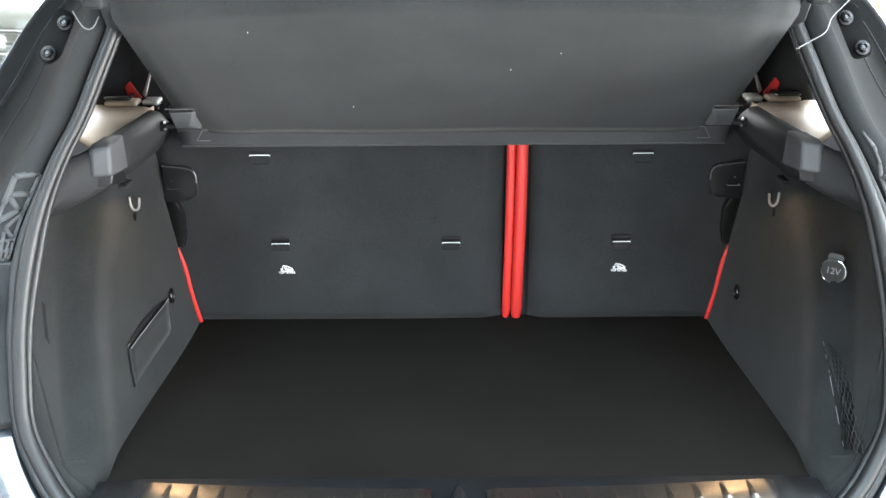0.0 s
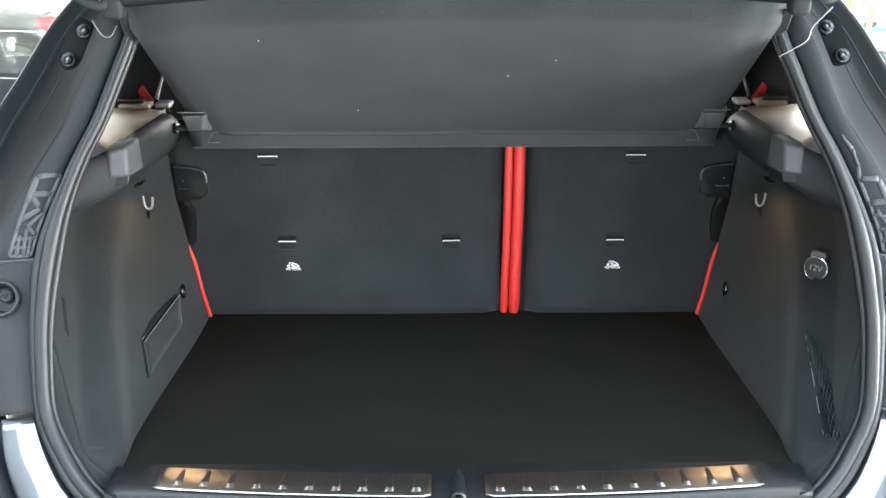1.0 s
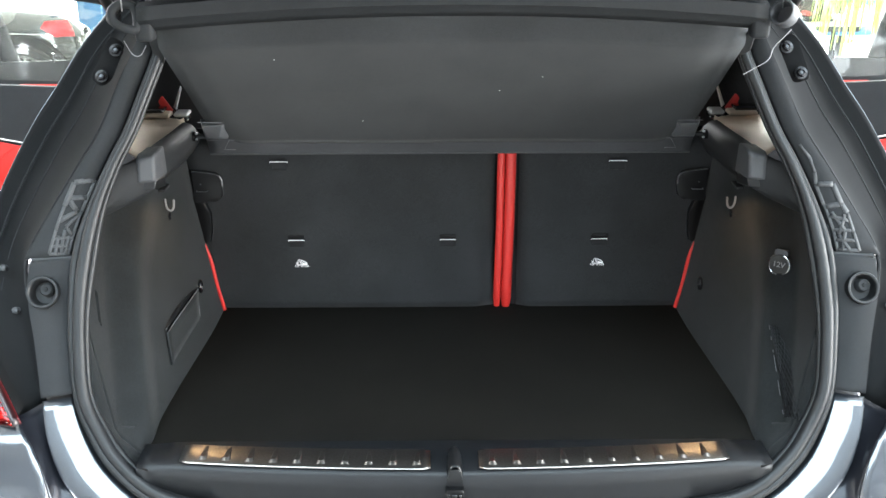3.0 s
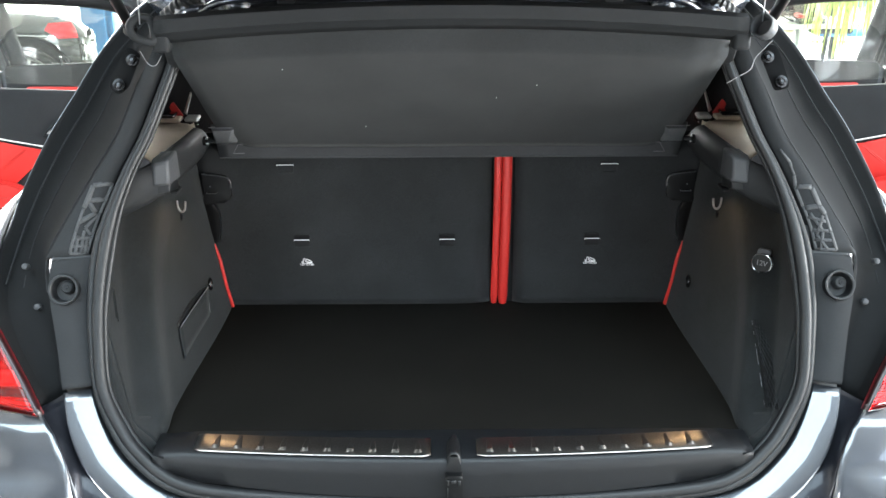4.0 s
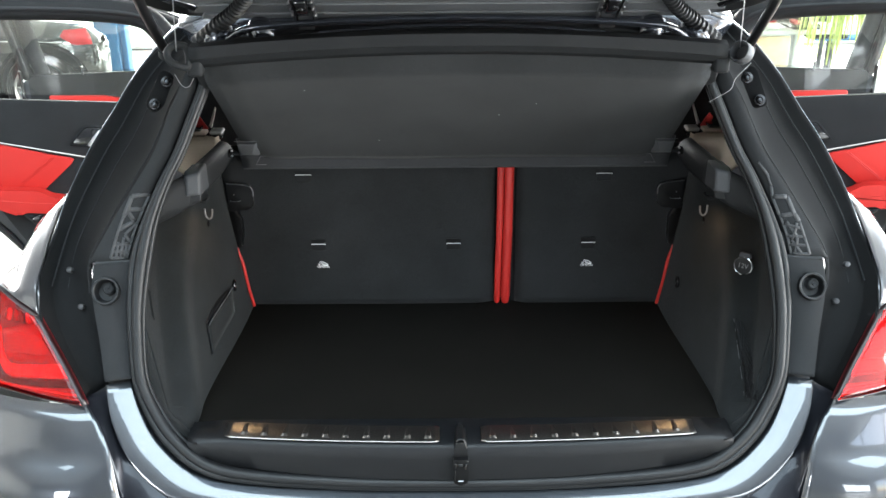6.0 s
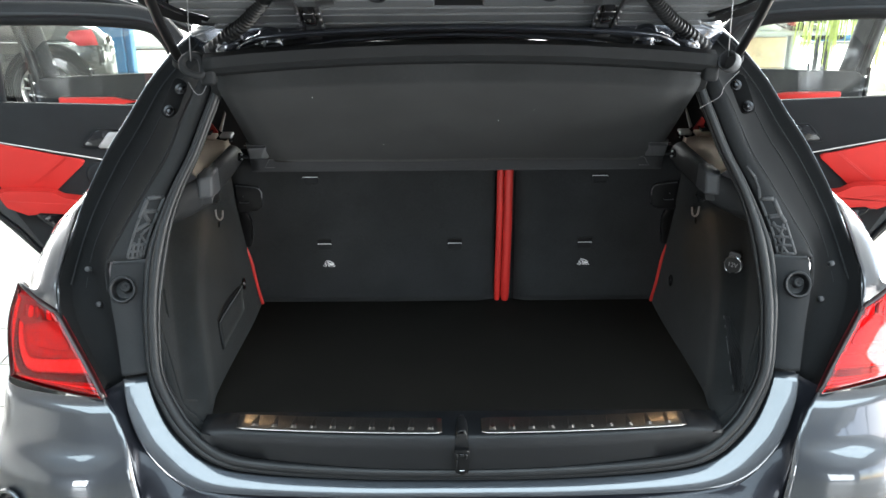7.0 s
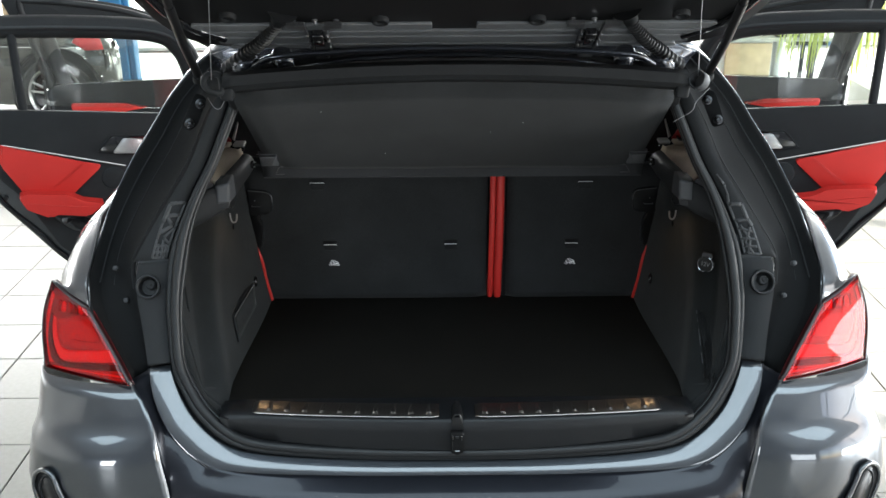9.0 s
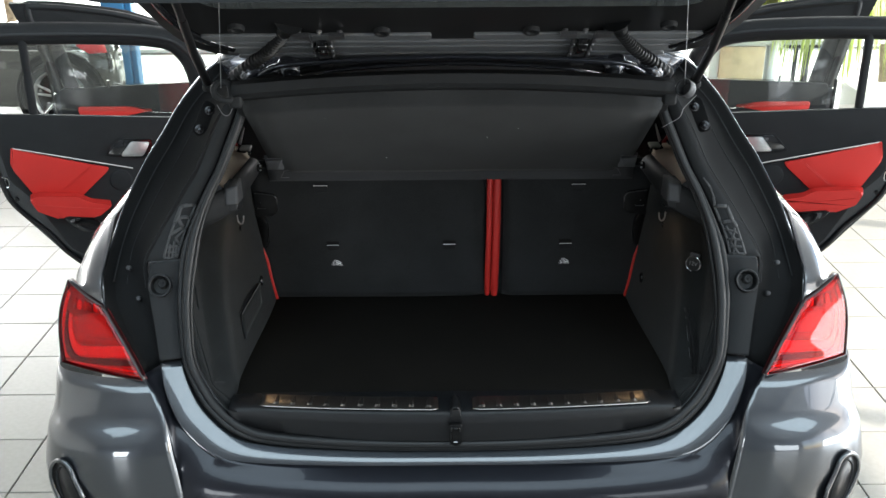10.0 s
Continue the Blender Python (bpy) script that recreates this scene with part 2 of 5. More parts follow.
def plate(outline, thick, m=None, bev=0.0, corner=0.0, k=4):
    """A flat piece with the outline in its own x, y and a thickness towards its z; corners may be rounded."""
    pts = [Vector((*p, 0)) for p in outline]
    if corner:
        r = []
        n = len(pts)
        for i, p in enumerate(pts):
            a, b = (pts[i - 1] - p), (pts[(i + 1) % n] - p)
            c = min(corner, a.length * 0.45, b.length * 0.45)
            p0, p1 = p + a.normalized() * c, p + b.normalized() * c
            for j in range(k + 1):
                t = j / k
                r.append(p0 * (1 - t) ** 2 + p * 2 * t * (1 - t) + p1 * t * t)
        pts = r
    bm = bmesh.new()
    lo = [bm.verts.new(p) for p in pts]
    hi = [bm.verts.new(p + Vector((0, 0, thick))) for p in pts]
    n = len(pts)
    bm.faces.new(lo)
    top = bm.faces.new(hi)
    for i in range(n):
        bm.faces.new((lo[i], lo[(i + 1) % n], hi[(i + 1) % n], hi[i]))
    if bev:
        bmesh.ops.bevel(bm, geom=list(top.edges), offset=bev, segments=3, profile=0.5, affect="EDGES")
    if m:
        bmesh.ops.transform(bm, matrix=m, verts=bm.verts)
    return bm


def disc(profile, m=None, seg=24):
    """A turned shape: radius and height along its own z."""
    bm = skin([[Vector((r * math.cos(2 * math.pi * j / seg), r * math.sin(2 * math.pi * j / seg), h)) for j in range(seg)] for r, h in profile], True)
    for ring in (profile[0], profile[-1]):
        if ring[0] <= .006:
            vs = [v for v in bm.verts if abs(v.co.z - ring[1]) < 1e-6 and v.co.xy.length <= .0065]
            if len(vs) == seg:
                bm.faces.new(sorted(vs, key=lambda v: math.atan2(v.co.y, v.co.x)))
    if m:
        bmesh.ops.transform(bm, matrix=m, verts=bm.verts)
    return bm


def merge(*bms):
    out = bms[0]
    for b in bms[1:]:
        me = bpy.data.meshes.new("tmp")
        b.to_mesh(me)
        b.free()
        out.from_mesh(me)
        bpy.data.meshes.remove(me)
    return out


def basis(origin, ux, uz):
    """A pose at origin with its x along ux and its z along uz."""
    ux, uz = Vector(ux).normalized(), Vector(uz)
    uz = (uz - ux * uz.dot(ux)).normalized()
    uy = uz.cross(ux)
    m = Matrix((ux, uy, uz)).transposed().to_4x4()
    m.translation = origin
    return m


def smoothstep(a, b, x):
    t = min(1, max(0, (x - a) / (b - a)))
    return t * t * (3 - 2 * t)


# ---------------------------------------------------------------- showroom
def quad_wall(name, bm, material, label, category="wall"):
    return tagged(part(name, bm, material, None, smooth=False), label, category, kind="structure")


ground = quad_wall("floor", box(-9.2, 7.2, -9.4, 8.2, -0.2, -0.006), GROUT, "dark grout bed under the showroom floor tiles", "floor")
# out of view; its grey is set to limit light bounced into the boot
quad_wall("ceiling", box(-9.2, 7.2, -9.4, 8.2, 4.3, 4.5), CEILPAINT, "unseen grey showroom ceiling, toned to limit bounced light", "ceiling")
quad_wall("wall_west", box(-9.2, -9.0, -9.4, 8.2, 0, 4.3), WALLPAINT, "plain white painted showroom wall")
# unseen wall added behind the camera, dark so the car's rear mirrors dark
SLATE = mat("dark_unseen_wall", (0.10, 0.105, 0.115), 0.8, 0, 0, 0.04, 200, 0.05, 1.0, 0.05)
quad_wall("wall_south", box(-9.0, 7.0, -9.4, -9.2, 0, 4.3), SLATE, "unseen wall behind the camera, dark to keep reflections dark")
quad_wall("wall_north", box(-9.0, 7.0, 8.0, 8.2, 0, 0.03), WALLPAINT, "low white wall below the front windows")
quad_wall("wall_north_lintel", box(-9.0, 7.0, 8.0, 8.2, 3.9, 4.3), WALLPAINT, "white lintel over the front windows")
quad_wall("wall_east", box(7.0, 7.2, -9.4, 8.2, 0, 0.05), WALLPAINT, "low white wall below the glazed side")
quad_wall("wall_east_lintel", box(7.0, 7.2, -9.4, 8.2, 3.7, 4.3), WALLPAINT, "white lintel over the glazed side")


# ---------------------------------------------------------------- the car: body round the tailgate opening
car = thing("hatchback_car", (0, 1.3, 0), "dark grey metallic hatchback with its tailgate and doors open", "car")

# stations round the opening from the roof's middle to the sill's middle (x outward)
SEAL = [(0, 0.4, 1.415), (0.25, 0.397, 1.41), (0.42, 0.385, 1.385), (0.5, 0.36, 1.345), (0.534, 0.32, 1.27), (0.5712, 0.28, 1.18),
        (0.6024, 0.25, 1.12), (0.63, 0.215, 1.05), (0.646, 0.18, 0.98), (0.6541, 0.14, 0.9), (0.6521, 0.105, 0.83), (0.643, 0.07, 0.76),
        (0.6167, 0.045, 0.705), (0.5763, 0.018, 0.655), (0.5055, -0.008, 0.608), (0.4044, -0.018, 0.589), (0.2022, -0.023, 0.576), (0, -0.024, 0.573)]
RIDGE = [(0, 0.37, 1.435), (0.25, 0.367, 1.43), (0.44, 0.355, 1.405), (0.53, 0.335, 1.37), (0.58, 0.308, 1.285), (0.6231, 0.268, 1.185),
         (0.6606, 0.238, 1.125), (0.7099, 0.205, 1.05), (0.7542, 0.17, 0.976), (0.7451, 0.138, 0.92), (0.7299, 0.1, 0.84), (0.7138, 0.055, 0.757),
         (0.6976, 0.014, 0.698), (0.6642, -0.02, 0.636), (0.5985, -0.048, 0.575), (0.5055, -0.059, 0.549), (0.2527, -0.063, 0.539), (0, -0.063, 0.538)]
OUTER = [(0, 0.46, 1.465), (0.25, 0.458, 1.46), (0.47, 0.48, 1.445), (0.61, 0.5, 1.4), (0.7, 0.468, 1.312), (0.7572, 0.425, 1.225),
         (0.8007, 0.39, 1.158), (0.8499, 0.34, 1.06), (0.868, 0.29, 0.995), (0.873, 0.175, 0.928), (0.838, 0.095, 0.862), (0.7502, 0.015, 0.747),
         (0.7128, -0.016, 0.7), (0.6905, -0.04, 0.64), (0.6713, -0.066, 0.53), (0.6521, -0.085, 0.42), (0.3033, -0.103, 0.4), (0, -0.106, 0.4)]


def side(pts, s, k=4):
    return [Vector((p.x * s, p.y, p.z)) for p in cr(pts, k)]


def between(a, b, t, out=(0, 0, 0)):
    return [tuple(Vector(p) * (1 - t) + Vector(q) * t + Vector(out)) for p, q in zip(a, b)]


def both(name, fn, material, label="", **k):
    """The same part on either flank of the car."""
    for s in (-1, 1):
        P(name, fn(s), material, car, label, **k)


# outward normal of the opening's plane: to the rear and up
NA = Vector((0, -0.894, 0.447))
GUT = between(SEAL, RIDGE, 0.22, NA * -0.012)
FLANGE = between(SEAL, RIDGE, 0.30, NA * -0.004)


def seal_loop(pts, off, r, wob=0.0):
    loop = [Vector(p) + NA * off for p in [Vector((-q[0], q[1], q[2])) for q in pts] + [Vector(q) for q in pts[-2:0:-1]]]
    loop = cr(loop, 5, True)
    return tube(loop, [r * (1 - .25 * smoothstep(.99, 1.10, p.z)) for p in loop], 14, closed=True)


seal = P("door_seal", seal_loop(SEAL, 0.013, 0.0115), RUBBER, car, "black rubber seal round the tailgate opening")
under(part("seal_lip", seal_loop(between(SEAL, RIDGE, 0.16), 0.007, 0.0080), RUBBER), seal)
under(part("seal_lip", seal_loop(between(SEAL, RIDGE, -0.10), 0.004, 0.007), RUBBER), seal)


def rng(a, b, *curves):
    return [c[a:b] for c in curves]


# plastic pillar trim (upper), with a rounded ridge at its outer edge
def pillar_trim(s):
    a, b = rng(2, 9, FLANGE, RIDGE)
    return skin([side(between(a, b, t, NA * (0.006 * math.sin(t * 3.14))), s) for t in (0, .25, .5, .75, .93, 1)] +
                [side(between(a, b, 1.03, NA * -0.010), s)])


both("pillar_trim", pillar_trim, PLASTIC_GREY, "dark grey plastic pillar trim beside the seal", solid=0.003)


# grommet panel (lower pillar trim)
def lower_trim(s):
    a, b = [(.6520, .179, .977)] + between(SEAL, RIDGE, .22, NA * -.004)[9:12], [(.744, .168, .973)] + RIDGE[9:12]
    a[-1], b[-1] = tuple(Vector(a[-1]) + Vector((0, 0, .006))), tuple(Vector(b[-1]) + Vector((0, 0, .006)))
    bm = skin([side(between(a, b, t, NA * (0.0005 + 0.006 * math.sin(t * 3.14))), s, 12) for t in [i / 28 for i in range(29)]] +
              [side(between(a, b, 1.03, NA * -0.014), s, 12)])
    c = Vector((.717 * s, .134, .9285))
    hole = [f for f in bm.faces if (lambda q: (q - NA * q.dot(NA)).length < .025)(f.calc_center_median() - c)]
    bmesh.ops.delete(bm, geom=hole, context="FACES")
    return bm


both("trim_joint", lambda s: tube([Vector((x * s, y, z)) for x, y, z in ((.650, .178, .976), (.700, .174, .975), (.742, .170, .974))], .0065, 8), RUBBER)
both("lower_pillar_trim", lower_trim, PLASTIC_GREY, "grey plastic trim with a rubber buffer", solid=0.003)


# painted gutter between trim and outer skin, its shade put into the paint's colour
def gutter(s, i0, i1):
    a, b = rng(i0, i1, RIDGE, OUTER)
    d = lambda t, h: side(between(a, b, t, NA * h), s)
    return skin([d(0, -.012), d(.12, -.03), d(.35, -.040), d(.62, -.038), d(.79, -.035), d(.83, -.031), d(.95, -.006), d(1.0, 0)])


for t_, h_, r_ in ((.14, -.029, .0022), (.56, -.036, .0012), (.80, -.022, .0016)):
    both("gutter_rib", lambda s: tube(side(between(RIDGE[3:10], OUTER[3:10], t_, NA * h_), s), r_, 6), PLASTIC_GREY)
both("rain_gutter", lambda s: gutter(s, 3, 12), PAINT_IN, "painted gutter, its colour darkened for shade", solid=0.003)
both("roof_gutter", lambda s: gutter(s, 0, 4), GLOSSPAINT, "gloss dark roof gutter", solid=0.003)


# gutter under the seal and the painted ledge below the opening
def ledge_under(s):
    return skin([side(SEAL, s), side(between(SEAL, GUT, 0.5, NA * -0.004), s), side(GUT, s), side(FLANGE, s)])


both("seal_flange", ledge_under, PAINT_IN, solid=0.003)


def full(pts, k=4):
    """A curve from flank to flank through the car's middle."""
    r = side(pts, 1, k)
    return [Vector((-p.x, p.y, p.z)) for p in r] + r[-2::-1]


def ledge():
    a, b = rng(11, 18, FLANGE, RIDGE)
    d = lambda t, h: full(between(a, b, t, NA * h))
    return skin([d(0, 0), d(.12, .003), d(.5, .0045), d(.9, .004), d(.97, .002), d(1, -.003)])


P("painted_ledge", ledge(), PAINT, car, "glossy grey painted ledge under the opening", solid=0.003)


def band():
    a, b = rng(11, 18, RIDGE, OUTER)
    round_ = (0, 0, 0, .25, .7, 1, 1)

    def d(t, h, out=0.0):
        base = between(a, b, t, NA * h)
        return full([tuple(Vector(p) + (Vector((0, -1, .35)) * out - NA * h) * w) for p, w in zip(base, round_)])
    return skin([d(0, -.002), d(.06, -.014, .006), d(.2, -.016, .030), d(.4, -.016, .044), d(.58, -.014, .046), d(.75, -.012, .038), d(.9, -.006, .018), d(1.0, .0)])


P("bumper_recess", band(), STEP, car, "bumper step below the opening, darkened for the dark it mirrors", solid=0.003)

# ---------------------------------------------------------------- outer skin: quarter panel and bumper
# rows of the bumper corner from its crease round to the wheel arch (x, y, z)
UPPER = [
    [(.737, .004, .742), (.80, .012, .741), (.88, .034, .741), (.940, .080, .742), (.960, .20, .748), (.955, .42, .76)],
    [(.712, -.016, .712), (.79, -.010, .710), (.878, .016, .708), (.944, .066, .708), (.964, .19, .715), (.960, .42, .735)],
    [(.690, -.040, .668), (.78, -.036, .664), (.876, -.010, .660), (.946, .044, .658), (.968, .17, .665), (.962, .42, .68)],
    [(.682, -.052, .640), (.775, -.058, .634), (.876, -.040, .630), (.950, .022, .628), (.974, .15, .632), (.965, .42, .64)],
    [(.679, -.060, .622), (.774, -.072, .616), (.878, -.056, .611), (.956, .008, .608), (.980, .14, .61), (.970, .42, .61)]]
LOWER = [
    [(.672, -.070, .580), (.768, -.084, .575), (.876, -.066, .568), (.964, -.004, .56), (.990, .13, .56), (.975, .42, .57)],
    [(.663, -.078, .53), (.762, -.094, .525), (.864, -.080, .52), (.968, -.014, .515), (.997, .12, .51), (.980, .42, .52)],
    [(.652, -.090, .46), (.755, -.100, .455), (.852, -.084, .45), (.965, -.018, .445), (.999, .11, .44), (.980, .42, .45)],
    [(.640, -.098, .40), (.748, -.104, .39), (.840, -.084, .38), (.955, -.016, .37), (.992, .11, .36), (.975, .42, .36)],
    [(.620, -.085, .30), (.73, -.085, .29), (.825, -.064, .28), (.935, .005, .27), (.970, .12, .26), (.965, .42, .26)]]
BUMP = UPPER + LOWER


def bumper_corner(s):
    rows = []
    for r in BUMP:
        wide = [Vector((x + .030 * (0, 0, .3, 1, 1, 1)[i], y + (.007 if .626 < z < .645 else -.003 if .60 < z < .626 else 0) * (0, 1, 1, 1, .5, 0)[i], z)) for i, (x, y, z) in enumerate(r)]
        rows.append([Vector((p.x * s, p.y, p.z)) for p in cr(wide, 6)])
    return skin(rows)


for s in (-1, 1):
    ob = P("bumper_corner", bumper_corner(s), PAINT, car, "glossy grey metallic bumper corner", solid=0.004)


def bumper_mid():
    rows = []
    for z, y, x in ((.402, -.103, .65), (.36, -.108, .640), (.30, -.09, .622), (.24, -.05, .60)):
        rows.append(cr([(-x, y + .03, z), (-.3, y, z), (0, y - .004, z), (.3, y, z), (x, y + .03, z)], 6))
    return skin(rows)


P("bumper_middle", bumper_mid(), PAINT, car, "grey painted bumper middle", solid=0.004)


# quarter panel: from the gutter's outer edge forward to the rear door
def quarter(s):
    a = OUTER[2:12]
    rows = [side(a, s)]
    for t, dx, dy in ((.25, .012, .02), (.6, .030, .08), (1, .040, .18), (1.2, .035, .30), (1.3, .03, .42)):
        r = []
        for p in a:
            x = p[0] + dx * (0.18 if p[2] > 1 else .6)
            if p[2] < 1.0:
                x = min(.93, p[0] + dx * .6)
            r.append((x, p[1] + dy, p[2] + .01 * t * (1 if p[2] > 1 else .2)))
        rows.append(side(r, s))
    return skin(rows)


both("quarter_panel", quarter, PAINT, "grey metallic quarter panel", solid=0.003)


def shoulder(s):
    # body side below the side window, over the lamp, down to the wheel arch
    rows = [cr([(.852 * s, .118, .886), (.900 * s, .140, .908), (.952 * s, .170, .928), (.962 * s, .186, .84), (.962 * s, .186, .76)], 4)]
    for y, x0, z0, x1 in ((.190, .872, .938, .954), (.26, .872, .985, .964), (.40, .898, 1.012, .972), (.70, .910, 1.018, .978), (1.05, .910, 1.018, .972)):
        rows.append(cr([(x0 * s, y, z0), ((x0 * .5 + x1 * .5) * s, y, z0 - .020), (x1 * s, y, z0 - .075), ((x1 + .012) * s, y, .84), ((x1 + .012) * s, y, .76)], 4))
    return skin(rows)


both("shoulder_panel", shoulder, PAINT, "glossy grey shoulder over the rear wheel", solid=0.003)


# tail lamp
LAMP_IN = cr([(.856, .112, .884), (.830, .085, .855), (.803, .060, .821), (.773, .032, .782), (.742, .000, .741)], 8)
LAMP_OUT = cr([(.952, .172, .930), (.972, .152, .872), (.978, .135, .824), (.976, .118, .781), (.970, .096, .742)], 8)


def lamp_at(s, u, v, inset=0.0):
    """A place on the lens: u from the boot's edge to the flank, v from the top to the bottom."""
    f = v * (len(LAMP_IN) - 1)
    k = min(int(f), len(LAMP_IN) - 2)
    p = LAMP_IN[k].lerp(LAMP_IN[k + 1], f - k).lerp(LAMP_OUT[k].lerp(LAMP_OUT[k + 1], f - k), u)
    bulge = 4 * u * (1 - u) * (.006 + .003 * v) + .002
    p = p + Vector((.55, -.83, .1)).normalized() * (bulge - inset)
    return Vector((p.x * s, p.y, p.z))


def lamp_grid(s, inset=0.0, n=16):
    return [[lamp_at(s, j / n, i / n, inset) for j in range(n + 1)] for i in range(n + 1)]


def lamp_band(s, one, two, inset, across=4):
    """A surface behind the lens between two smooth lines of (u, v)."""
    a, b = cr([(*p, 0) for p in one], 8), cr([(*p, 0) for p in two], 8)
    return skin([[lamp_at(s, *p.lerp(q, k / across).xy, inset) for p, q in zip(a, b)] for k in range(across + 1)])


LAMP_RED = mat("red_lamp_reflector", (0.36, 0.006, 0.012), 0.25, 0, 0.4, 0.1, 300, 0.1, 20)
LAMP_DARK = mat("dark_lamp_bezel", (0.010, 0.0015, 0.002), 0.35, 0, 0.1, 0.1, 300, 0.1, 20)
LAMP_DEEP = mat("deep_red_lamp_base", (0.16, 0.004, 0.007), 0.3, 0, 0.3, 0.2, 300, 0.1, 20)
LAMP_GUIDE = mat("bright_red_light_guide", (0.68, 0.010, 0.022), 0.3, 0, 0.3, 0.05, 300, 0.05, 20)
for s in (-1, 1):
    lamp = thing("tail_lamp", (0.85 * s, 0.05, .75), "", "")
    under(lamp, car)
    lamp.name = "tail_lamp"
    lamp["label"] = "red wraparound tail lamp with a clear glossy lens"
    bpy.context.view_layer.update()
    L = lambda nm, bm, m, lb="", **k: P(nm, bm, m, lamp, lb, **k)
    L("housing", skin(lamp_grid(s, 0.014)), LAMP_DEEP, "deep red lamp housing", solid=0.003)
    L("reflector_field", lamp_band(s, [(.06, .14), (.35, .22), (.78, .36)], [(.06, .61), (.35, .65), (.78, .70)], 0.011), LAMP_RED, "red reflector field", solid=0.002)
    L("light_guide", lamp_band(s, [(.79, .34), (.79, .5), (.77, .66), (.68, .715), (.4, .67), (.02, .60)], [(.84, .32), (.865, .5), (.85, .74), (.76, .86), (.45, .82), (.02, .755)], 0.009), LAMP_GUIDE, "bright red angled light guide", solid=0.003)
    L("bezel", lamp_band(s, [(.845, .30), (.87, .5), (.858, .74), (.77, .865), (.45, .825), (.02, .765)], [(.885, .30), (.925, .5), (.945, .74), (.86, .93), (.45, .905), (.02, .845)], 0.007), LAMP_DARK, "black swept bezel", solid=0.003)
    L("bezel_edge", tube([lamp_at(s, *p.xy, .0045) for p in cr([(.74, .872, 0), (.45, .83, 0), (.02, .768, 0)], 8)], .0011, 6), CHROME)
    L("outer_guide", lamp_band(s, [(.90, .12), (.935, .5), (.955, .74), (.90, .93)], [(.985, .10), (.99, .5), (.99, .74), (.985, .95)], 0.009, 2), LAMP_GUIDE, solid=0.002)
    for k in range(3):
        v0, v1 = .86 + .045 * k, .89 + .045 * k
        L("reflector_strip", lamp_band(s, [(.03, v0), (.45, v0 * .5 + .47), (.93, v0 * .28 + .72)], [(.03, v1), (.45, v1 * .5 + .48), (.93, v1 * .28 + .72)], 0.009, 1), LAMP_GUIDE if k == 1 else LAMP_RED, solid=0.003)
    # faceted reflectors along the top, dark towards the boot
    L("top_bezel", lamp_band(s, [(.03, .02), (.3, .03), (.55, .03)], [(.03, .13), (.3, .19), (.55, .24)], 0.010, 3), LAMP_DARK, "black top bezel", solid=0.002)
    for k in range(6):
        u = .10 + .115 * k
        v = .10 + .13 * u
        L("facet", lamp_band(s, [(u, v - .05), (u + .05, v - .07), (u + .09, v - .04)], [(u + .01, v + .03), (u + .05, v + .06), (u + .10, v + .05)], 0.005 + .002 * (k % 2), 1), (LAMP_RED, LAMP_GUIDE, LAMP_DEEP)[k % 3], solid=0.003)
    L("field_line", tube([lamp_at(s, *p.xy, .008) for p in cr([(.13, .30, 0), (.13, .50, 0), (.30, .55, 0), (.58, .565, 0)], 8)], .0014, 6), LAMP_DEEP)
    L("inner_edge", tube([lamp_at(s, .075, .12 + .46 * i / 10, .004) for i in range(11)], .0008, 5), PLASTIC_PALE, "pale inner lens edge")
    a_, b_ = lamp_grid(s, 0.0), lamp_grid(s, 0.014)
    L("rim", merge(skin([a_[0], b_[0]]), skin([a_[-1], b_[-1]]), skin([[r[0] for r in a_], [r[0] for r in b_]]), skin([[r[-1] for r in a_], [r[-1] for r in b_]])), LAMP_DARK, "dark lamp edge", solid=.001)
    edge_ = [r[0] for r in a_] + a_[-1][1:] + [r[-1] for r in a_][-2::-1] + a_[0][-2:0:-1]
    L("edge_bead", tube(edge_, .0014, 6, closed=True), LAMP_DARK, "dark lamp edge bead")
    ob = L("lens", skin(a_), LENS, "glossy red lens", solid=0.0008)
    ob.visible_shadow = False


# ---------------------------------------------------------------- boot interior
FLOOR_Z = 0.655
P("boot_floor", plate([(-.553, .06), (.553, .06), (.565, .70), (-.565, .70)], 0.03,
                      Matrix.Translation((0, 0, FLOOR_Z - .03)), 0.004), CARPET_FLOOR, car, "flat black carpeted boot floor")


def wall_x(y, z):
    k = max(0.0, (z - .655) / .3)
    x = .532 + .018 * smoothstep(.6, .15, y) + k * (.046 + .056 * smoothstep(.62, .26, y))
    # behind a rounded upright fold the lining steps out into a hollow
    fold = .10 + 1.05 * (z - .68) - y
    return x - .006 * smoothstep(-.09, -.01, fold) + .036 * smoothstep(-.01, .055, fold) * smoothstep(.655, .70, z)


def side_wall(s):
    rows = []
    ny, nz = 72, 30
    for i in range(nz + 1):
        w = i / nz
        row = []
        for j in range(ny + 1):
            u = j / ny
            # rear edge follows the opening's slope, front edge the seat
            z = .648 + (1.0 + .05 * u * u - .648) * w
            y0 = .5 * (z - .62) + .012
            y = y0 + (.652 - y0) * u
            row.append(Vector((wall_x(y, z) * s, y, z)))
        rows.append(row)
    return skin(rows)


both("side_lining", side_wall, CARPET_SIDE, "dark grey felt side lining", solid=0.004)


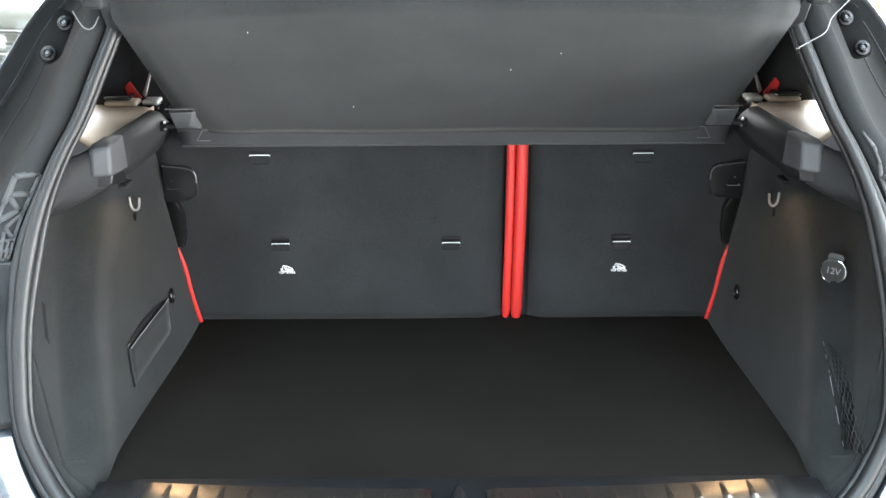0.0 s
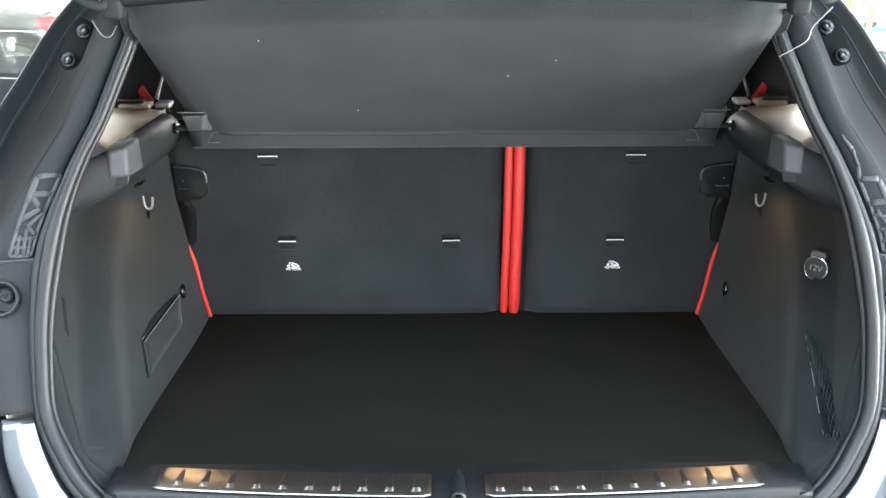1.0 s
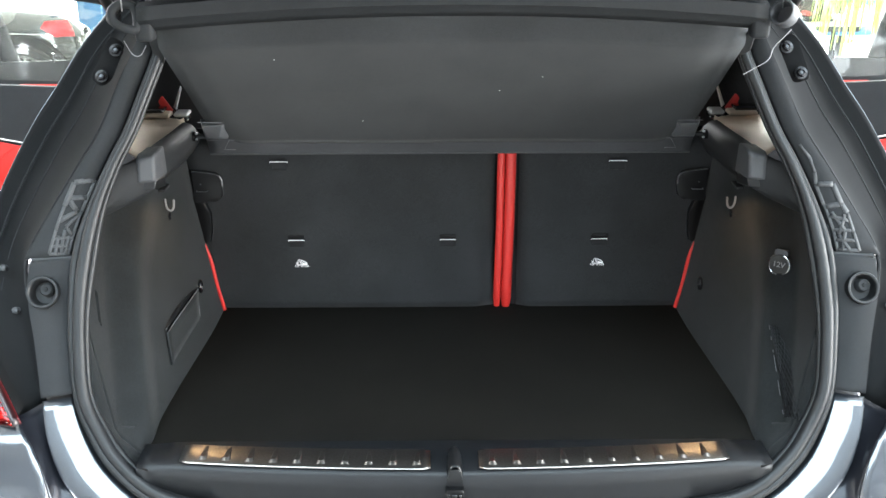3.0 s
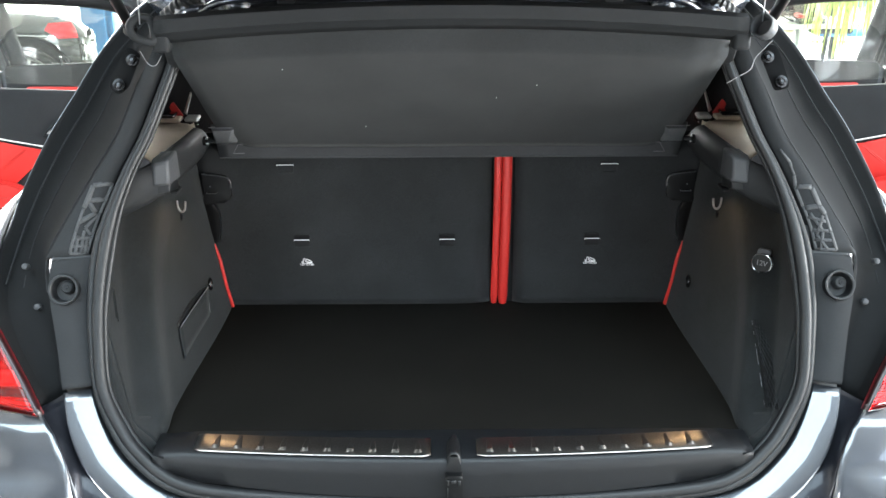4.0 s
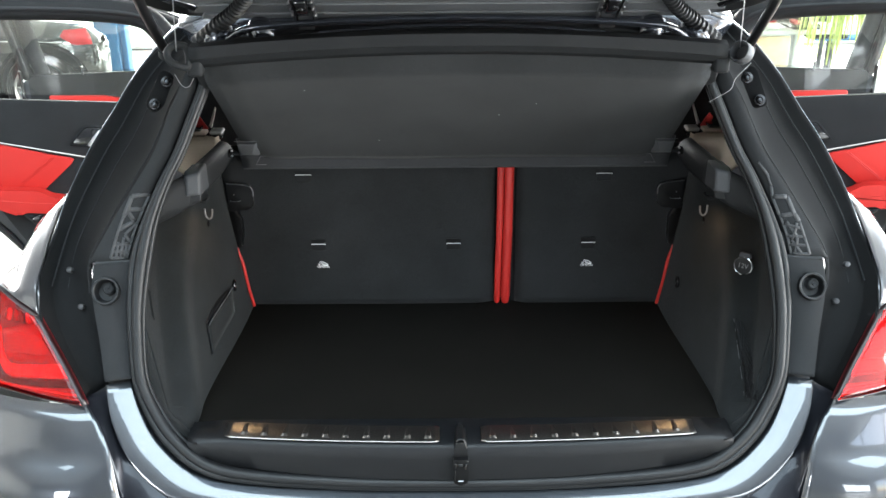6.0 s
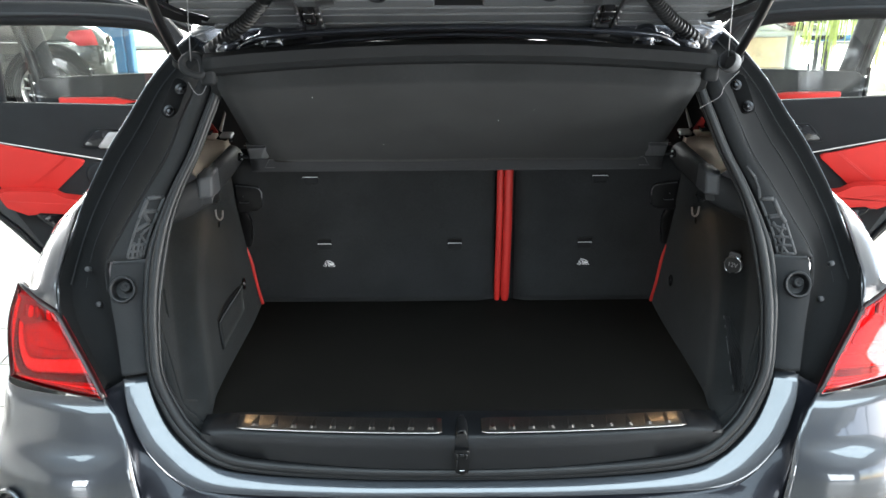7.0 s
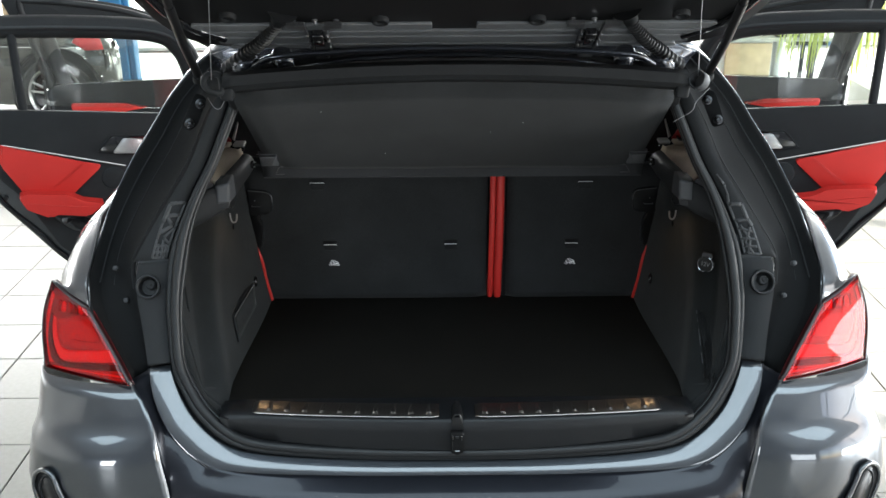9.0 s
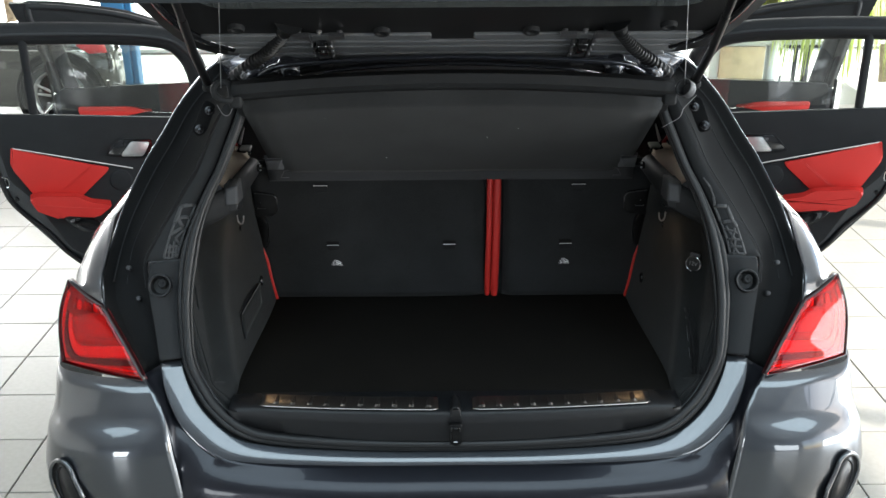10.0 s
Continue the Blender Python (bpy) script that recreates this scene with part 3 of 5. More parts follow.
# joins the lining's rear edge to the seal
def lining_edge(s):
    a, b = [], []
    for i in range(30):
        z = .60 + .42 * i / 29
        y0 = .5 * (z - .62) + .012
        a.append(Vector((wall_x(y0, max(z, .648)) * s, y0, z)))
        cur = cr(SEAL, 8)
        q = min((p for p in cur if p.x > .3), key=lambda p: abs(p.z - z))
        b.append(Vector((q.x * s, q.y - .004, q.z)))
    return skin([a, [(p + q) / 2 + Vector((0, -.004, 0)) for p, q in zip(a, b)], b])


both("lining_edge", lining_edge, CARPET_SIDE, solid=0.003)


# felt that closes the corner between sill and seal
def corner_felt(s):
    cur = [p for p in cr(SEAL, 8) if p.z < .80]
    rows = []
    for i in range(13):
        x = .470 + .150 * i / 12
        q = min(cur, key=lambda p: abs(p.x - x))
        yt = .075 + .02 * smoothstep(.545, .62, x)
        zt = .652 + .022 * smoothstep(.555, .62, x)
        top = Vector((min(x, wall_x(yt, zt)), yt, zt))
        rows.append([Vector((p.x * s, p.y, p.z)) for p in (top, top.lerp(Vector((x, q.y, q.z)), .35) + Vector((0, .0, .004)), top.lerp(Vector((x, q.y, q.z)), .75), Vector((x, q.y, q.z)))])
    return skin(rows)


both("corner_felt", corner_felt, CARPET_SIDE, solid=.003)


# sill trim with its two scuff plates
SEAL_LOW = sorted([p for p in cr(SEAL, 8) if p.z < .70 and p.x < .62], key=lambda p: p.x)


def seal_at(x):
    """The seal's y and z below the point x of the sill."""
    x = abs(x)
    for p, q in zip(SEAL_LOW, SEAL_LOW[1:]):
        if p.x <= x <= q.x:
            t = (x - p.x) / max(1e-6, q.x - p.x)
            return p.y + (q.y - p.y) * t, p.z + (q.z - p.z) * t
    return SEAL_LOW[-1].y, SEAL_LOW[-1].z


def sill_trim():
    rows = []
    for i in range(53):
        x = -.545 + 1.09 * i / 52
        bow = .035 * (x / .56) ** 2
        qy, qz = seal_at(x)
        e = smoothstep(.47, .545, abs(x))
        zt = .6695 - .004 * e
        zl = min(qz + .020, zt - .006)
        rows.append([Vector((x, y, z)) for y, z in
                     ((.066, .640), (.064, .660), (.056, zt + .001), (-.033 + bow, zt), (-.040 + bow, zt - .006), (-.0425 + bow, (zt + zl) / 2 + .006),
                      (min(qy - .004, -.0425 + bow), zl), (qy + .004, zl - .008), (qy + .02, zl - .012))])
    return skin(rows)


P("sill_trim", sill_trim(), SILL, car, "black plastic loading sill trim", solid=0.003)
for s in (-1, 1):
    rows = []
    for i in range(33):
        x = .041 + (.470 - .041) * i / 32
        bow = .035 * (x / .56) ** 2
        e = 1 if 0 < i < 32 else .86
        c = -.006
        rows.append([Vector((x * s, c + (y - c) * e + bow * (1 if y < .01 else .85), z)) for y, z in
                     ((.0225, .6735), (.0215, .6760), (.004, .6762), (-.0335, .6757), (-.0352, .6750), (-.0356, .6738))])
    scuff = P("scuff_plate", skin(rows), STEEL, car, "brushed steel scuff plate", solid=0.0012)
    for j in range(10):
        x = .064 + .0408 * j
        yb = .035 * (x / .56) ** 2
        rib = skin([[Vector(((x + dx * g) * s, y + yb, .6762 + h)) for dx, h in ((-.0080, -.0006), (-.0046, .0050 * f), (.0046, .0050 * f), (.0080, -.0006))]
                    for y, f, g in ((.016, .05, .5), (.008, .35, .6), (-.010, .55, .8), (-.0215, 1, 1), (-.0265, .15, 1.15))])
        under(part("rib", rib, STEEL), scuff)

# latch striker in the middle of the sill
latch = P("latch_cover", skin([[Vector((x, y, z)) for x, z in cr([(-w, .640), (-w, .668), (-w * .6, .682), (0, .685), (w * .6, .682), (w, .668), (w, .640)], 3)]
                               for y, w in ((.020, .006), (.012, .011), (-.010, .0125), (-.036, .0125), (-.044, .010))], False, False), SATINBLACK, car, "domed black latch cap", solid=.002)
P("latch_face", plate([(-.0125, .640), (-.0125, .664), (-.007, .680), (.007, .680), (.0125, .664), (.0125, .640)], .004, Matrix(((1, 0, 0, 0), (0, 0, -1, -.042), (0, 1, 0, 0), (0, 0, 0, 1))), .001, .003), SATINBLACK, car, "black front of the latch cap")
P("latch_pocket", plate([(-.015, .600), (-.016, .648), (.016, .648), (.015, .600), (.009, .588), (-.009, .588)], .018, Matrix(((1, 0, 0, 0), (0, 0, -1, -.040), (0, 1, 0, 0), (0, 0, 0, 1))), .004, .006), MATTBLACK, car, "black latch")
P("latch_claw", merge(box(-.0125, -.008, -.0615, -.058, .630, .642, .001), box(.007, .0115, -.0615, -.058, .628, .641, .001), box(-.005, .004, -.0615, -.058, .634, .641, .001), box(-.012, -.010, -.0615, -.058, .604, .626, .0005)), BOLT, car, "dark steel latch claw")
P("latch_bow", tube([(-.005, -.0595, .600), (.005, -.0595, .600)], .0014, 6), ZINC, car, "steel latch striker")


# upper plastic trim over the lining: ledge that carries the shelf
def ledge_line(y):
    """Lower edge and crest of the ledge at y: xb, zb, xc, zc."""
    zb = 1.008 + .014 * smoothstep(.25, .6, y)
    xc = .550 - .009 * smoothstep(.32, .56, y) + .035 * smoothstep(.31, .21, y)
    zc = 1.125 - .004 * smoothstep(.32, .56, y) - .020 * smoothstep(.30, .21, y) - .045 * smoothstep(.56, .655, y)
    return wall_x(max(y, .24), zb), zb, xc, zc


YS = [.205 + .45 * j / 16 for j in range(17)]


def ledge_trim(s):
    rows = []
    for y in YS:
        xb, zb, xc, zc = ledge_line(y)
        lean = .5 * (1 - smoothstep(.205, .30, y))
        xc += .030 * (1 - smoothstep(.205, .275, y))
        rows.append([Vector((x * s, y + (z - zb) * lean, z)) for x, z in
                     ((xb + .006, zb - .008), (xb - .003, zb + .002), (xb * .6 + xc * .4, zb + .012), (xb * .25 + xc * .75, zb + .035),
                      (xc + .002, zb + .055), (xc, zc - .012), (xc + .004, zc - .003), (xc + .012, zc), (xc + .020, zc + .001))])
    return skin(rows)


both("ledge_trim", ledge_trim, PLASTIC, "black plastic shelf ledge", solid=0.003)


def ledge_top(s):
    rows = []
    for i in range(29):
        y = .285 + .475 * i / 28
        xc = ledge_line(min(y, .56))[2] + .010 + .30 * max(0, y - .56)
        row = []
        for j in range(13):
            u = j / 12
            x = xc + (.615 + .20 * smoothstep(.30, .62, y) - xc) * u
            yy = y + .05 * u
            z = 1.121 - .028 * smoothstep(.32, .74, yy) + .012 * u * (1 - smoothstep(.5, .75, yy)) - .05 * smoothstep(.72, .80, yy)
            # soft folds where the trim meets the seat
            z += .0045 * smoothstep(.58, .66, yy) * math.sin(yy * 120 + x * 40)
            row.append(Vector((x * s, yy, z)))
        rows.append(row)
    return skin(rows)


both("ledge_top", ledge_top, BEIGE, "beige side trim beside the rear seat, toned up for daylight", solid=0.003)
for s in (-1, 1):
    b = skin([[Vector((x * s, y, z)) for x, y, z in ((.543, .276, 1.086), (.570, .270, 1.084), (.568, .276, 1.124), (.542, .282, 1.129))],
              [Vector((x * s, y, z)) for x, y, z in ((.540, .286, 1.082), (.576, .278, 1.080), (.574, .284, 1.128), (.540, .292, 1.134))],
              [Vector((x * s, y, z)) for x, y, z in ((.545, .37, 1.07), (.600, .37, 1.07), (.600, .37, 1.122), (.547, .37, 1.128))]], True, True)
    foot = skin([[Vector((x * s, y, z)) for x, y, z in ((.545, .281, 1.068), (.573, .274, 1.066), (.574, .277, 1.085), (.542, .285, 1.085))],
                 [Vector((x * s, y, z)) for x, y, z in ((.548, .36, 1.050), (.600, .36, 1.050), (.600, .36, 1.085), (.547, .36, 1.085))]], True, True)
    P("rest_foot", foot, SATINBLACK, car, "black foot of the shelf rest", bevel=.002)
    P("shelf_rest", b, HINGE, car, "grey plastic shelf rest block", bevel=0.004)

# ---------------------------------------------------------------- rear seat backs
def backrest(x0, x1):
    rows = []
    for i in range(25):
        w = i / 24
        z = .658 + .43 * w
        row = []
        for j in range(17):
            u = j / 16
            x = x0 + (x1 - x0) * u
            e = min(u, 1 - u) * (x1 - x0)
            d = .012 * (1 - smoothstep(0, .03, e)) + .004 * noise.noise(Vector((x * 3, z * 3, 2)))
            row.append(Vector((x, .646 + d + .006 * w, z)))
        rows.append(row)
    return skin(rows)


seat_l = P("seat_backrest", backrest(-.600, .101), CARPET, car, "black felt back of the wide folding seat", solid=0.006)
seat_r = P("seat_backrest", backrest(.156, .600), CARPET, car, "black felt back of the narrow folding seat", solid=0.006)
for x0, r in ((.110, .0088), (.1315, .0122)):
    P("seat_bolster", tube(cr([(x0, .655, .656), (x0 + .001, .648, .75), (x0 + .003, .647, .85), (x0 + .004, .648, .95), (x0 + .005, .652, 1.06)], 5), [r * (.8 if i == 0 else 1) for i in range(21)], 10), RED, car, "red leather seat edge")
P("seat_gap", box(.098, .160, .664, .674, .655, 1.08), CARPET, car)
for s in (-1, 1):
    P("seat_bolster", tube(cr([(.527 * s, .634, .658), (.538 * s, .630, .72), (.547 * s, .630, .785), (.560 * s, .633, .824), (.568 * s, .640, .850)], 5), [.0045] * 10 + [.0045] * 6 + [.0035] * 5, 8), RED, car, "narrow red leather seat edge")
    # latch escutcheon at the seat's upper outer corner
    esc = plate([(0, .922), (.050, .925), (.063, .937), (.065, .975), (.056, .990), (0, .998)], .010,
                Matrix(((-s, 0, 0, .570 * s), (0, 0, -1, .640), (0, 1, 0, 0), (0, 0, 0, 1))), .003, .006)
    e = P("seat_latch_plate", esc, SATINBLACK, car, "gloss black seat latch plate")
    under(part("striker", merge(tube([(.538 * s, .632, .952), (.538 * s, .622, .952), (.562 * s, .622, .952), (.562 * s, .632, .952)], .0011, 6), box(min(.551 * s, .554 * s), max(.551 * s, .554 * s), .625, .629, .966, .969, .0008)), ZINC), e)
    under(part("rim", tube(cr([(.57 * s, .629, .997), (.520 * s, .629, .991), (.507 * s, .629, .980), (.505 * s, .629, .962)], 4), .0016, 6), ZINC), e)
    P("belt_guide", skin([[Vector((x * s, y, z)) for x, y, z in ((.574, .634, zz), (.574 - w, .634, zz - .004), (.574 - w, .644, zz - .004))]
                          for zz, w in ((.935, .020), (.90, .034), (.86, .034), (.832, .028), (.826, .012))]), SATINBLACK, car, solid=0.004)


# child-seat anchor hooks; thin dark plates carry the shade of their recesses
def anchor(seat, x, z, deep):
    m = Matrix.Translation((x, .6405, z))
    a = thing("anchor_point", (x, .64, z), "", "")
    under(a, seat)
    a["label"] = "anchor wire over dark plates for its recess's shade"
    bpy.context.view_layer.update()
    if deep:
        P("recess", box(x - .0185, x + .0185, .6400, .6425, z + .0005, z + .011, .0008), MATTBLACK, a)
        P("pocket", box(x - .0165, x + .0165, .6405, .6425, z - .019, z - .001, .0005), RECESS_SHADE, a)
        P("recess_lip", tube([(x - .0165, .6405, z - .019), (x + .0165, .6405, z - .019)], .0009, 5), CARPET, a)
    else:
        P("recess", box(x - .0185, x + .0185, .6412, .6425, z + .001, z + .004, .0005), RECESS_SHADE, a)
        P("recess_lip", tube(cr([(x - .018, .6408, z - .004), (x - .018, .6408, z - .017), (x - .014, .6408, z - .021), (x + .014, .6408, z - .021), (x + .018, .6408, z - .017), (x + .018, .6408, z - .004)], 3), .0012, 5), CARPET, a)
    w = .0175 if deep else .0195
    P("wire", tube([(x - w, .637, z - .002), (x - w, .636, z), (x + w, .636, z), (x + w, .637, z - .002)], .00075, 6), WIRE, a, "anchor wire coloured white for its chrome glint")


anchor(seat_l, -.378, 1.0155, False)
anchor(seat_r, .3715, 1.0145, False)
for x, st in ((-.350, seat_l), (-.0045, seat_l), (.3405, seat_r)):
    anchor(st, x, .830, True)


def words(text, size, m, material, parent, name="lettering", depth=0.0004):
    c = bpy.data.curves.new(name, "FONT")
    c.body, c.size, c.align_x, c.align_y, c.extrude = text, size, "CENTER", "CENTER", depth
    t = new("tmp_text", c)
    dg = bpy.context.evaluated_depsgraph_get()
    me = bpy.data.meshes.new_from_object(t.evaluated_get(dg))
    bpy.data.objects.remove(t)
    bm = bmesh.new()
    bm.from_mesh(me)
    bmesh.ops.transform(bm, matrix=m, verts=bm.verts)
    return P(name, bm, material, parent, smooth=False)


for x, st in ((-.341, seat_l), (.339, seat_r)):
    m = Matrix(((1, 0, 0, x), (0, 0, -1, .6385), (0, 1, 0, .772), (0, 0, 0, 1)))
    strokes = [[(-.0125, -.0005), (-.0085, -.0005), (-.0085, .006), (-.0065, .0095), (-.004, .0085), (-.0045, .004), (-.002, .0005), (.003, -.0015), (.0125, -.0015)],
               [(-.0125, -.0030), (.0130, -.0030)], [(-.0125, .003), (-.0105, -.0005), (-.0085, .003)]]
    bms = [tube([m @ Vector((px, pz, 0)) for px, pz in st_], .0008, 4) for st_ in strokes]
    bms += [tube([m @ Vector((px, pz, 0)) for px, pz in ((-.002, .0065), (.0015, .0068), (.0125, .0010), (.0120, -.0005), (.004, .0005), (-.001, .003))], .0008, 4, closed=True)]
    bms += [tube([m @ Vector((-.002 + .003 * q, .0095 - .0013 * q, 0)), m @ Vector((.0005 + .003 * q, .0072 - .0013 * q, 0))], .0005, 4) for q in range(4)]
    lab = P("tether_label", merge(*bms), WHITE, st, "white printed top tether symbol")
    words("TOP TETHER", .0058, m @ Matrix.Translation((0, -.0068, 0)), WHITE, st)

# ---------------------------------------------------------------- parcel shelf
shelf = thing("parcel_shelf", (0, .58, 1.05), "black felt parcel shelf hanging tilted up in the opening", "parcel shelf")


def shelf_panel():
    rows = []
    nv, nu = 26, 40
    for i in range(nv + 1):
        v = i / nv
        y = .575 + (.205 - .575) * v
        z = 1.083 + (1.385 - 1.083) * v
        half = .497 + .013 * v
        row = []
        for j in range(nu + 1):
            u = j / nu * 2 - 1
            x = u * half
            # a shallow tray: raised border, pressed field
            ed = smoothstep(.88, .97, abs(u))
            tr = smoothstep(.845, .885, v + .035 * (abs(u) ** 4) - .01)
            n = Vector((0, -.63, -.77))
            d = .020 * tr + .012 * ed - .004 + .002 * noise.noise(Vector((x * 4, v * 3, 0)))
            zz = z + .022 * (1 - u * u) * v - .006 * v
            row.append(Vector((x, y, zz)) + n * -d)
        rows.append(row)
    return skin(rows)


P("panel", shelf_panel(), SHELF, shelf, "black felt shelf panel", solid=0.010)


def shelf_lip():
    rows = []
    for j in range(41):
        u = j / 40 * 2 - 1
        x = u * .512
        h = .024 * (1 - u * u)
        rows.append([Vector((x, y, z + h)) for y, z in ((.214, 1.366), (.201, 1.376), (.193, 1.384), (.187, 1.3865), (.189, 1.405), (.206, 1.410))])
    return skin(rows)


P("rear_edge", shelf_lip(), PLASTIC_GREY, shelf, "dark plastic rear edge", solid=0.006)


def hinge_strip():
    rows = []
    for j in range(41):
        x = -.515 + 1.03 * j / 40
        rows.append([Vector((x, y, z)) for y, z in ((.578, 1.092), (.572, 1.084), (.577, 1.078), (.590, 1.050), (.594, 1.046), (.600, 1.048))])
    return skin(rows)


P("hinge_strip", hinge_strip(), HINGE, shelf, "black hinge strip", solid=0.004)
P("hinge_strip_edge", tube([(-.513, .589, 1.0475), (.513, .589, 1.0475)], .0018, 6), FAINT_GREY, shelf)
for s in (-1, 1):
    b = skin([[Vector((x * s, y, z)) for x, y, z in ((.466, .562, 1.088), (.514, .562, 1.088), (.514, .530, 1.140), (.450, .530, 1.140))],
              [Vector((x * s, y, z)) for x, y, z in ((.479, .530, 1.100), (.505, .530, 1.100), (.504, .496, 1.133), (.463, .496, 1.133))]], True, True)
    br = P("hinge_bracket", b, BRACKET, shelf, "grey plastic hinge bracket", bevel=0.002)
    under(part("bracket_edge", tube([(.447 * s, .500, 1.139), (.512 * s, .500, 1.139)], .0009, 5), EDGE), br)
    under(part("clip_edge", tube([(x * s, .566, z) for x, z in ((.454, 1.0635), (.478, 1.0635), (.466, 1.0845), (.452, 1.0845))], .0009, 5), EDGE), br)
    under(part("pin", tube([(.500 * s, .560, 1.094), (.540 * s, .560, 1.094)], .005, 8), PLASTIC_GREY), br)
    under(part("pin_end", disc([(.004, 0), (.010, .002), (.010, .010), (.004, .012)], Matrix(((0, 0, s, .531 * s), (1, 0, 0, .560), (0, 1, 0, 1.094), (0, 0, 0, 1))), 10), BOLT), br)
    for q in (-1, 1):
        under(part("pin_screw", box(min(.528 * s, .533 * s), max(.528 * s, .533 * s), .550, .553, 1.096 + .006 * q - .002, 1.096 + .006 * q + .002, .0005), ZINC), br)
    # cord loop at the shelf's corner, with its cord up to the tailgate
    lp = [(.517, .198, 1.372), (.535, .190, 1.374), (.551, .190, 1.384), (.554, .196, 1.400), (.540, .204, 1.410), (.520, .206, 1.404)]
    if s < 0:
        hook = P("cord_hook", tube([Vector((p[0] * s, p[1], p[2])) for p in cr(lp, 5, True)], .0075, 8, closed=True), PLASTIC_GREY, shelf, "grey plastic cord hook")
    else:
        hook = P("cord_hook", disc([(.001, -.012), (.017, -.012), (.0205, -.008), (.0215, .012), (.0205, .0145), (.0180, .0145), (.0165, .011), (.0155, -.006), (.001, -.007)], basis((.541, .192, 1.390), (0, .6, .8), (-.70, -.62, .34)), 24), HINGE, shelf, "grey plastic cord cup")
    under(part("tongue", box(min(.492 * s, .522 * s), max(.492 * s, .522 * s), .195, .225, 1.350, 1.395, .006), PLASTIC_GREY), hook)
    end = [(.599, .312, 1.348), (.584, .305, 1.335), (.567, .300, 1.318), (.557, .292, 1.298), (.531, .286, 1.284), (.513, .284, 1.274)] if s > 0 else [(.575, .302, 1.335), (.561, .298, 1.312), (.548, .300, 1.310), (.538, .306, 1.326)]
    P("cord_end", tube([Vector((x * s, y, z)) for x, y, z in cr(end, 5)], .0008, 5), PLASTIC_PALE, shelf, "loose pale cord end")
    P("side_catch", skin([[Vector((x * s, y, z)) for x, y, z in ((.507, .265, 1.35), (.525, .27, 1.35), (.525, .29, 1.315), (.505, .30, 1.31))],
                          [Vector((x * s, y, z)) for x, y, z in ((.505, .30, 1.36), (.522, .30, 1.35), (.520, .32, 1.30), (.503, .33, 1.30))]], True, True), PLASTIC, shelf, "black plastic side catch", bevel=.003)
    P("cord", tube([(.537 * s, .196, 1.40), (.497 * s, .08, 1.62)], .0011, 5), ZINC, shelf, "thin grey lifting cord")
for j, (u, v) in enumerate(((.18, .55), (-.35, .28), (.33, .66), (-.62, .8))):
    P("lint", box(u * .5 - .0005, u * .5 + .0006, .575 - .37 * v - .0005, .575 - .37 * v + .0005, 1.083 + .302 * v - .0205, 1.083 + .302 * v - .0195), WHITE, shelf)


# ---------------------------------------------------------------- boot fittings
def on_wall(s, y, z, off=0.0):
    return Vector((s * (wall_x(y, z) - off), y, z))


for s in (-1, 1):
    # coat hook
    base = on_wall(s, .495, .966, .004)
    hook = P("bag_hook", tube([base + Vector((-a * s, 0, c)) for a, _, c in cr([(0, 0, .012), (.001, 0, -.004), (.005, 0, -.012), (.011, 0, -.013), (.016, 0, -.006), (.018, 0, .010)], 4)], .0024, 6), EDGE, car, "grey plastic bag hook")
    under(part("socket", disc([(.001, 0), (.008, .001), (.008, .003), (.004, .004)], basis(on_wall(s, .498, .939, .001), (0, 1, 0), (-s, 0, 0)), 12), GLOSSBLACK), hook)
    # lashing eye
    c = on_wall(s, .525, .765, .003)
    eye = P("lashing_eye", tube([c + Vector((-.004 * s, .009 * math.cos(a), .012 * math.sin(a))) for a in (2 * math.pi * i / 14 for i in range(14))], .0022, 6, closed=True), BOLT, car, "small dark metal lashing eye")
    under(part("cup", disc([(.001, .0), (.016, .001), (.016, .004), (.012, .005)], basis(on_wall(s, .533, .762, -.001), (0, 1, 0), (-s, 0, 0)), 14), GLOSSBLACK), eye)
    # boot lamp under the ledge, and its warm light
    lamp_at = Vector((s * .566, .43, 1.014))
    P("boot_lamp", box(s * .574 - .007, s * .574 + .007, .41, .45, 1.020, 1.026, .002), PLASTIC, car, "small boot lamp under the ledge")
    la = area_lamp("boot_light", look(SET_DOWN @ (lamp_at + Vector((-.004 * s, 0, -.006))), SET_DOWN @ (lamp_at + Vector((-.05 * s, -.10, -.30)))), .02, .04, 0.022, (1.0, 0.66, 0.34))

# flap of the side compartment (one flank only)
F_TL, F_TR, F_BL, F_BR = Vector((.324, .755)), Vector((.504, .769)), Vector((.288, .700)), Vector((.472, .712))


def flap_at(u, v, off):
    q = F_TL.lerp(F_TR, u).lerp(F_BL.lerp(F_BR, u), v)
    return on_wall(-1, q.x, q.y, off)


flap = P("compartment_flap", skin([[flap_at(u, v, .004 + .004 * (1 - v)) for u in [i / 10 for i in range(11)]] for v in (0, .25, .5, .75, 1)]),
         CARPET_SIDE, car, "dark felt compartment flap with a black sheet for the gap above", solid=0.003)
# black sheet laid on the lining as the shade of the gap
under(part("slot", skin([[flap_at(u, -.02, .0045) for u in [i / 10 for i in range(11)]], [flap_at(u, -.02 - .20 * math.sin(3.14 * min(1, u * .9 + .1)), .003) for u in [i / 10 for i in range(11)]]]), SATINBLACK, solid=.001), flap)
under(part("flap_edge", tube([flap_at(u, 0, .009) for u in [i / 10 for i in range(11)]], .0007, 5), PLASTIC_PALE), flap)
under(part("flap_edge", tube([flap_at(1, v, .007) for v in (0, .3, .6, .9)], .0006, 5), PLASTIC_PALE), flap)
under(part("flap_end", tube([flap_at(-.01, v, .008) for v in (.0, .3, .6, .95)], [.0022, .0022, .0020, .0016], 6), PLASTIC_GREY), flap)
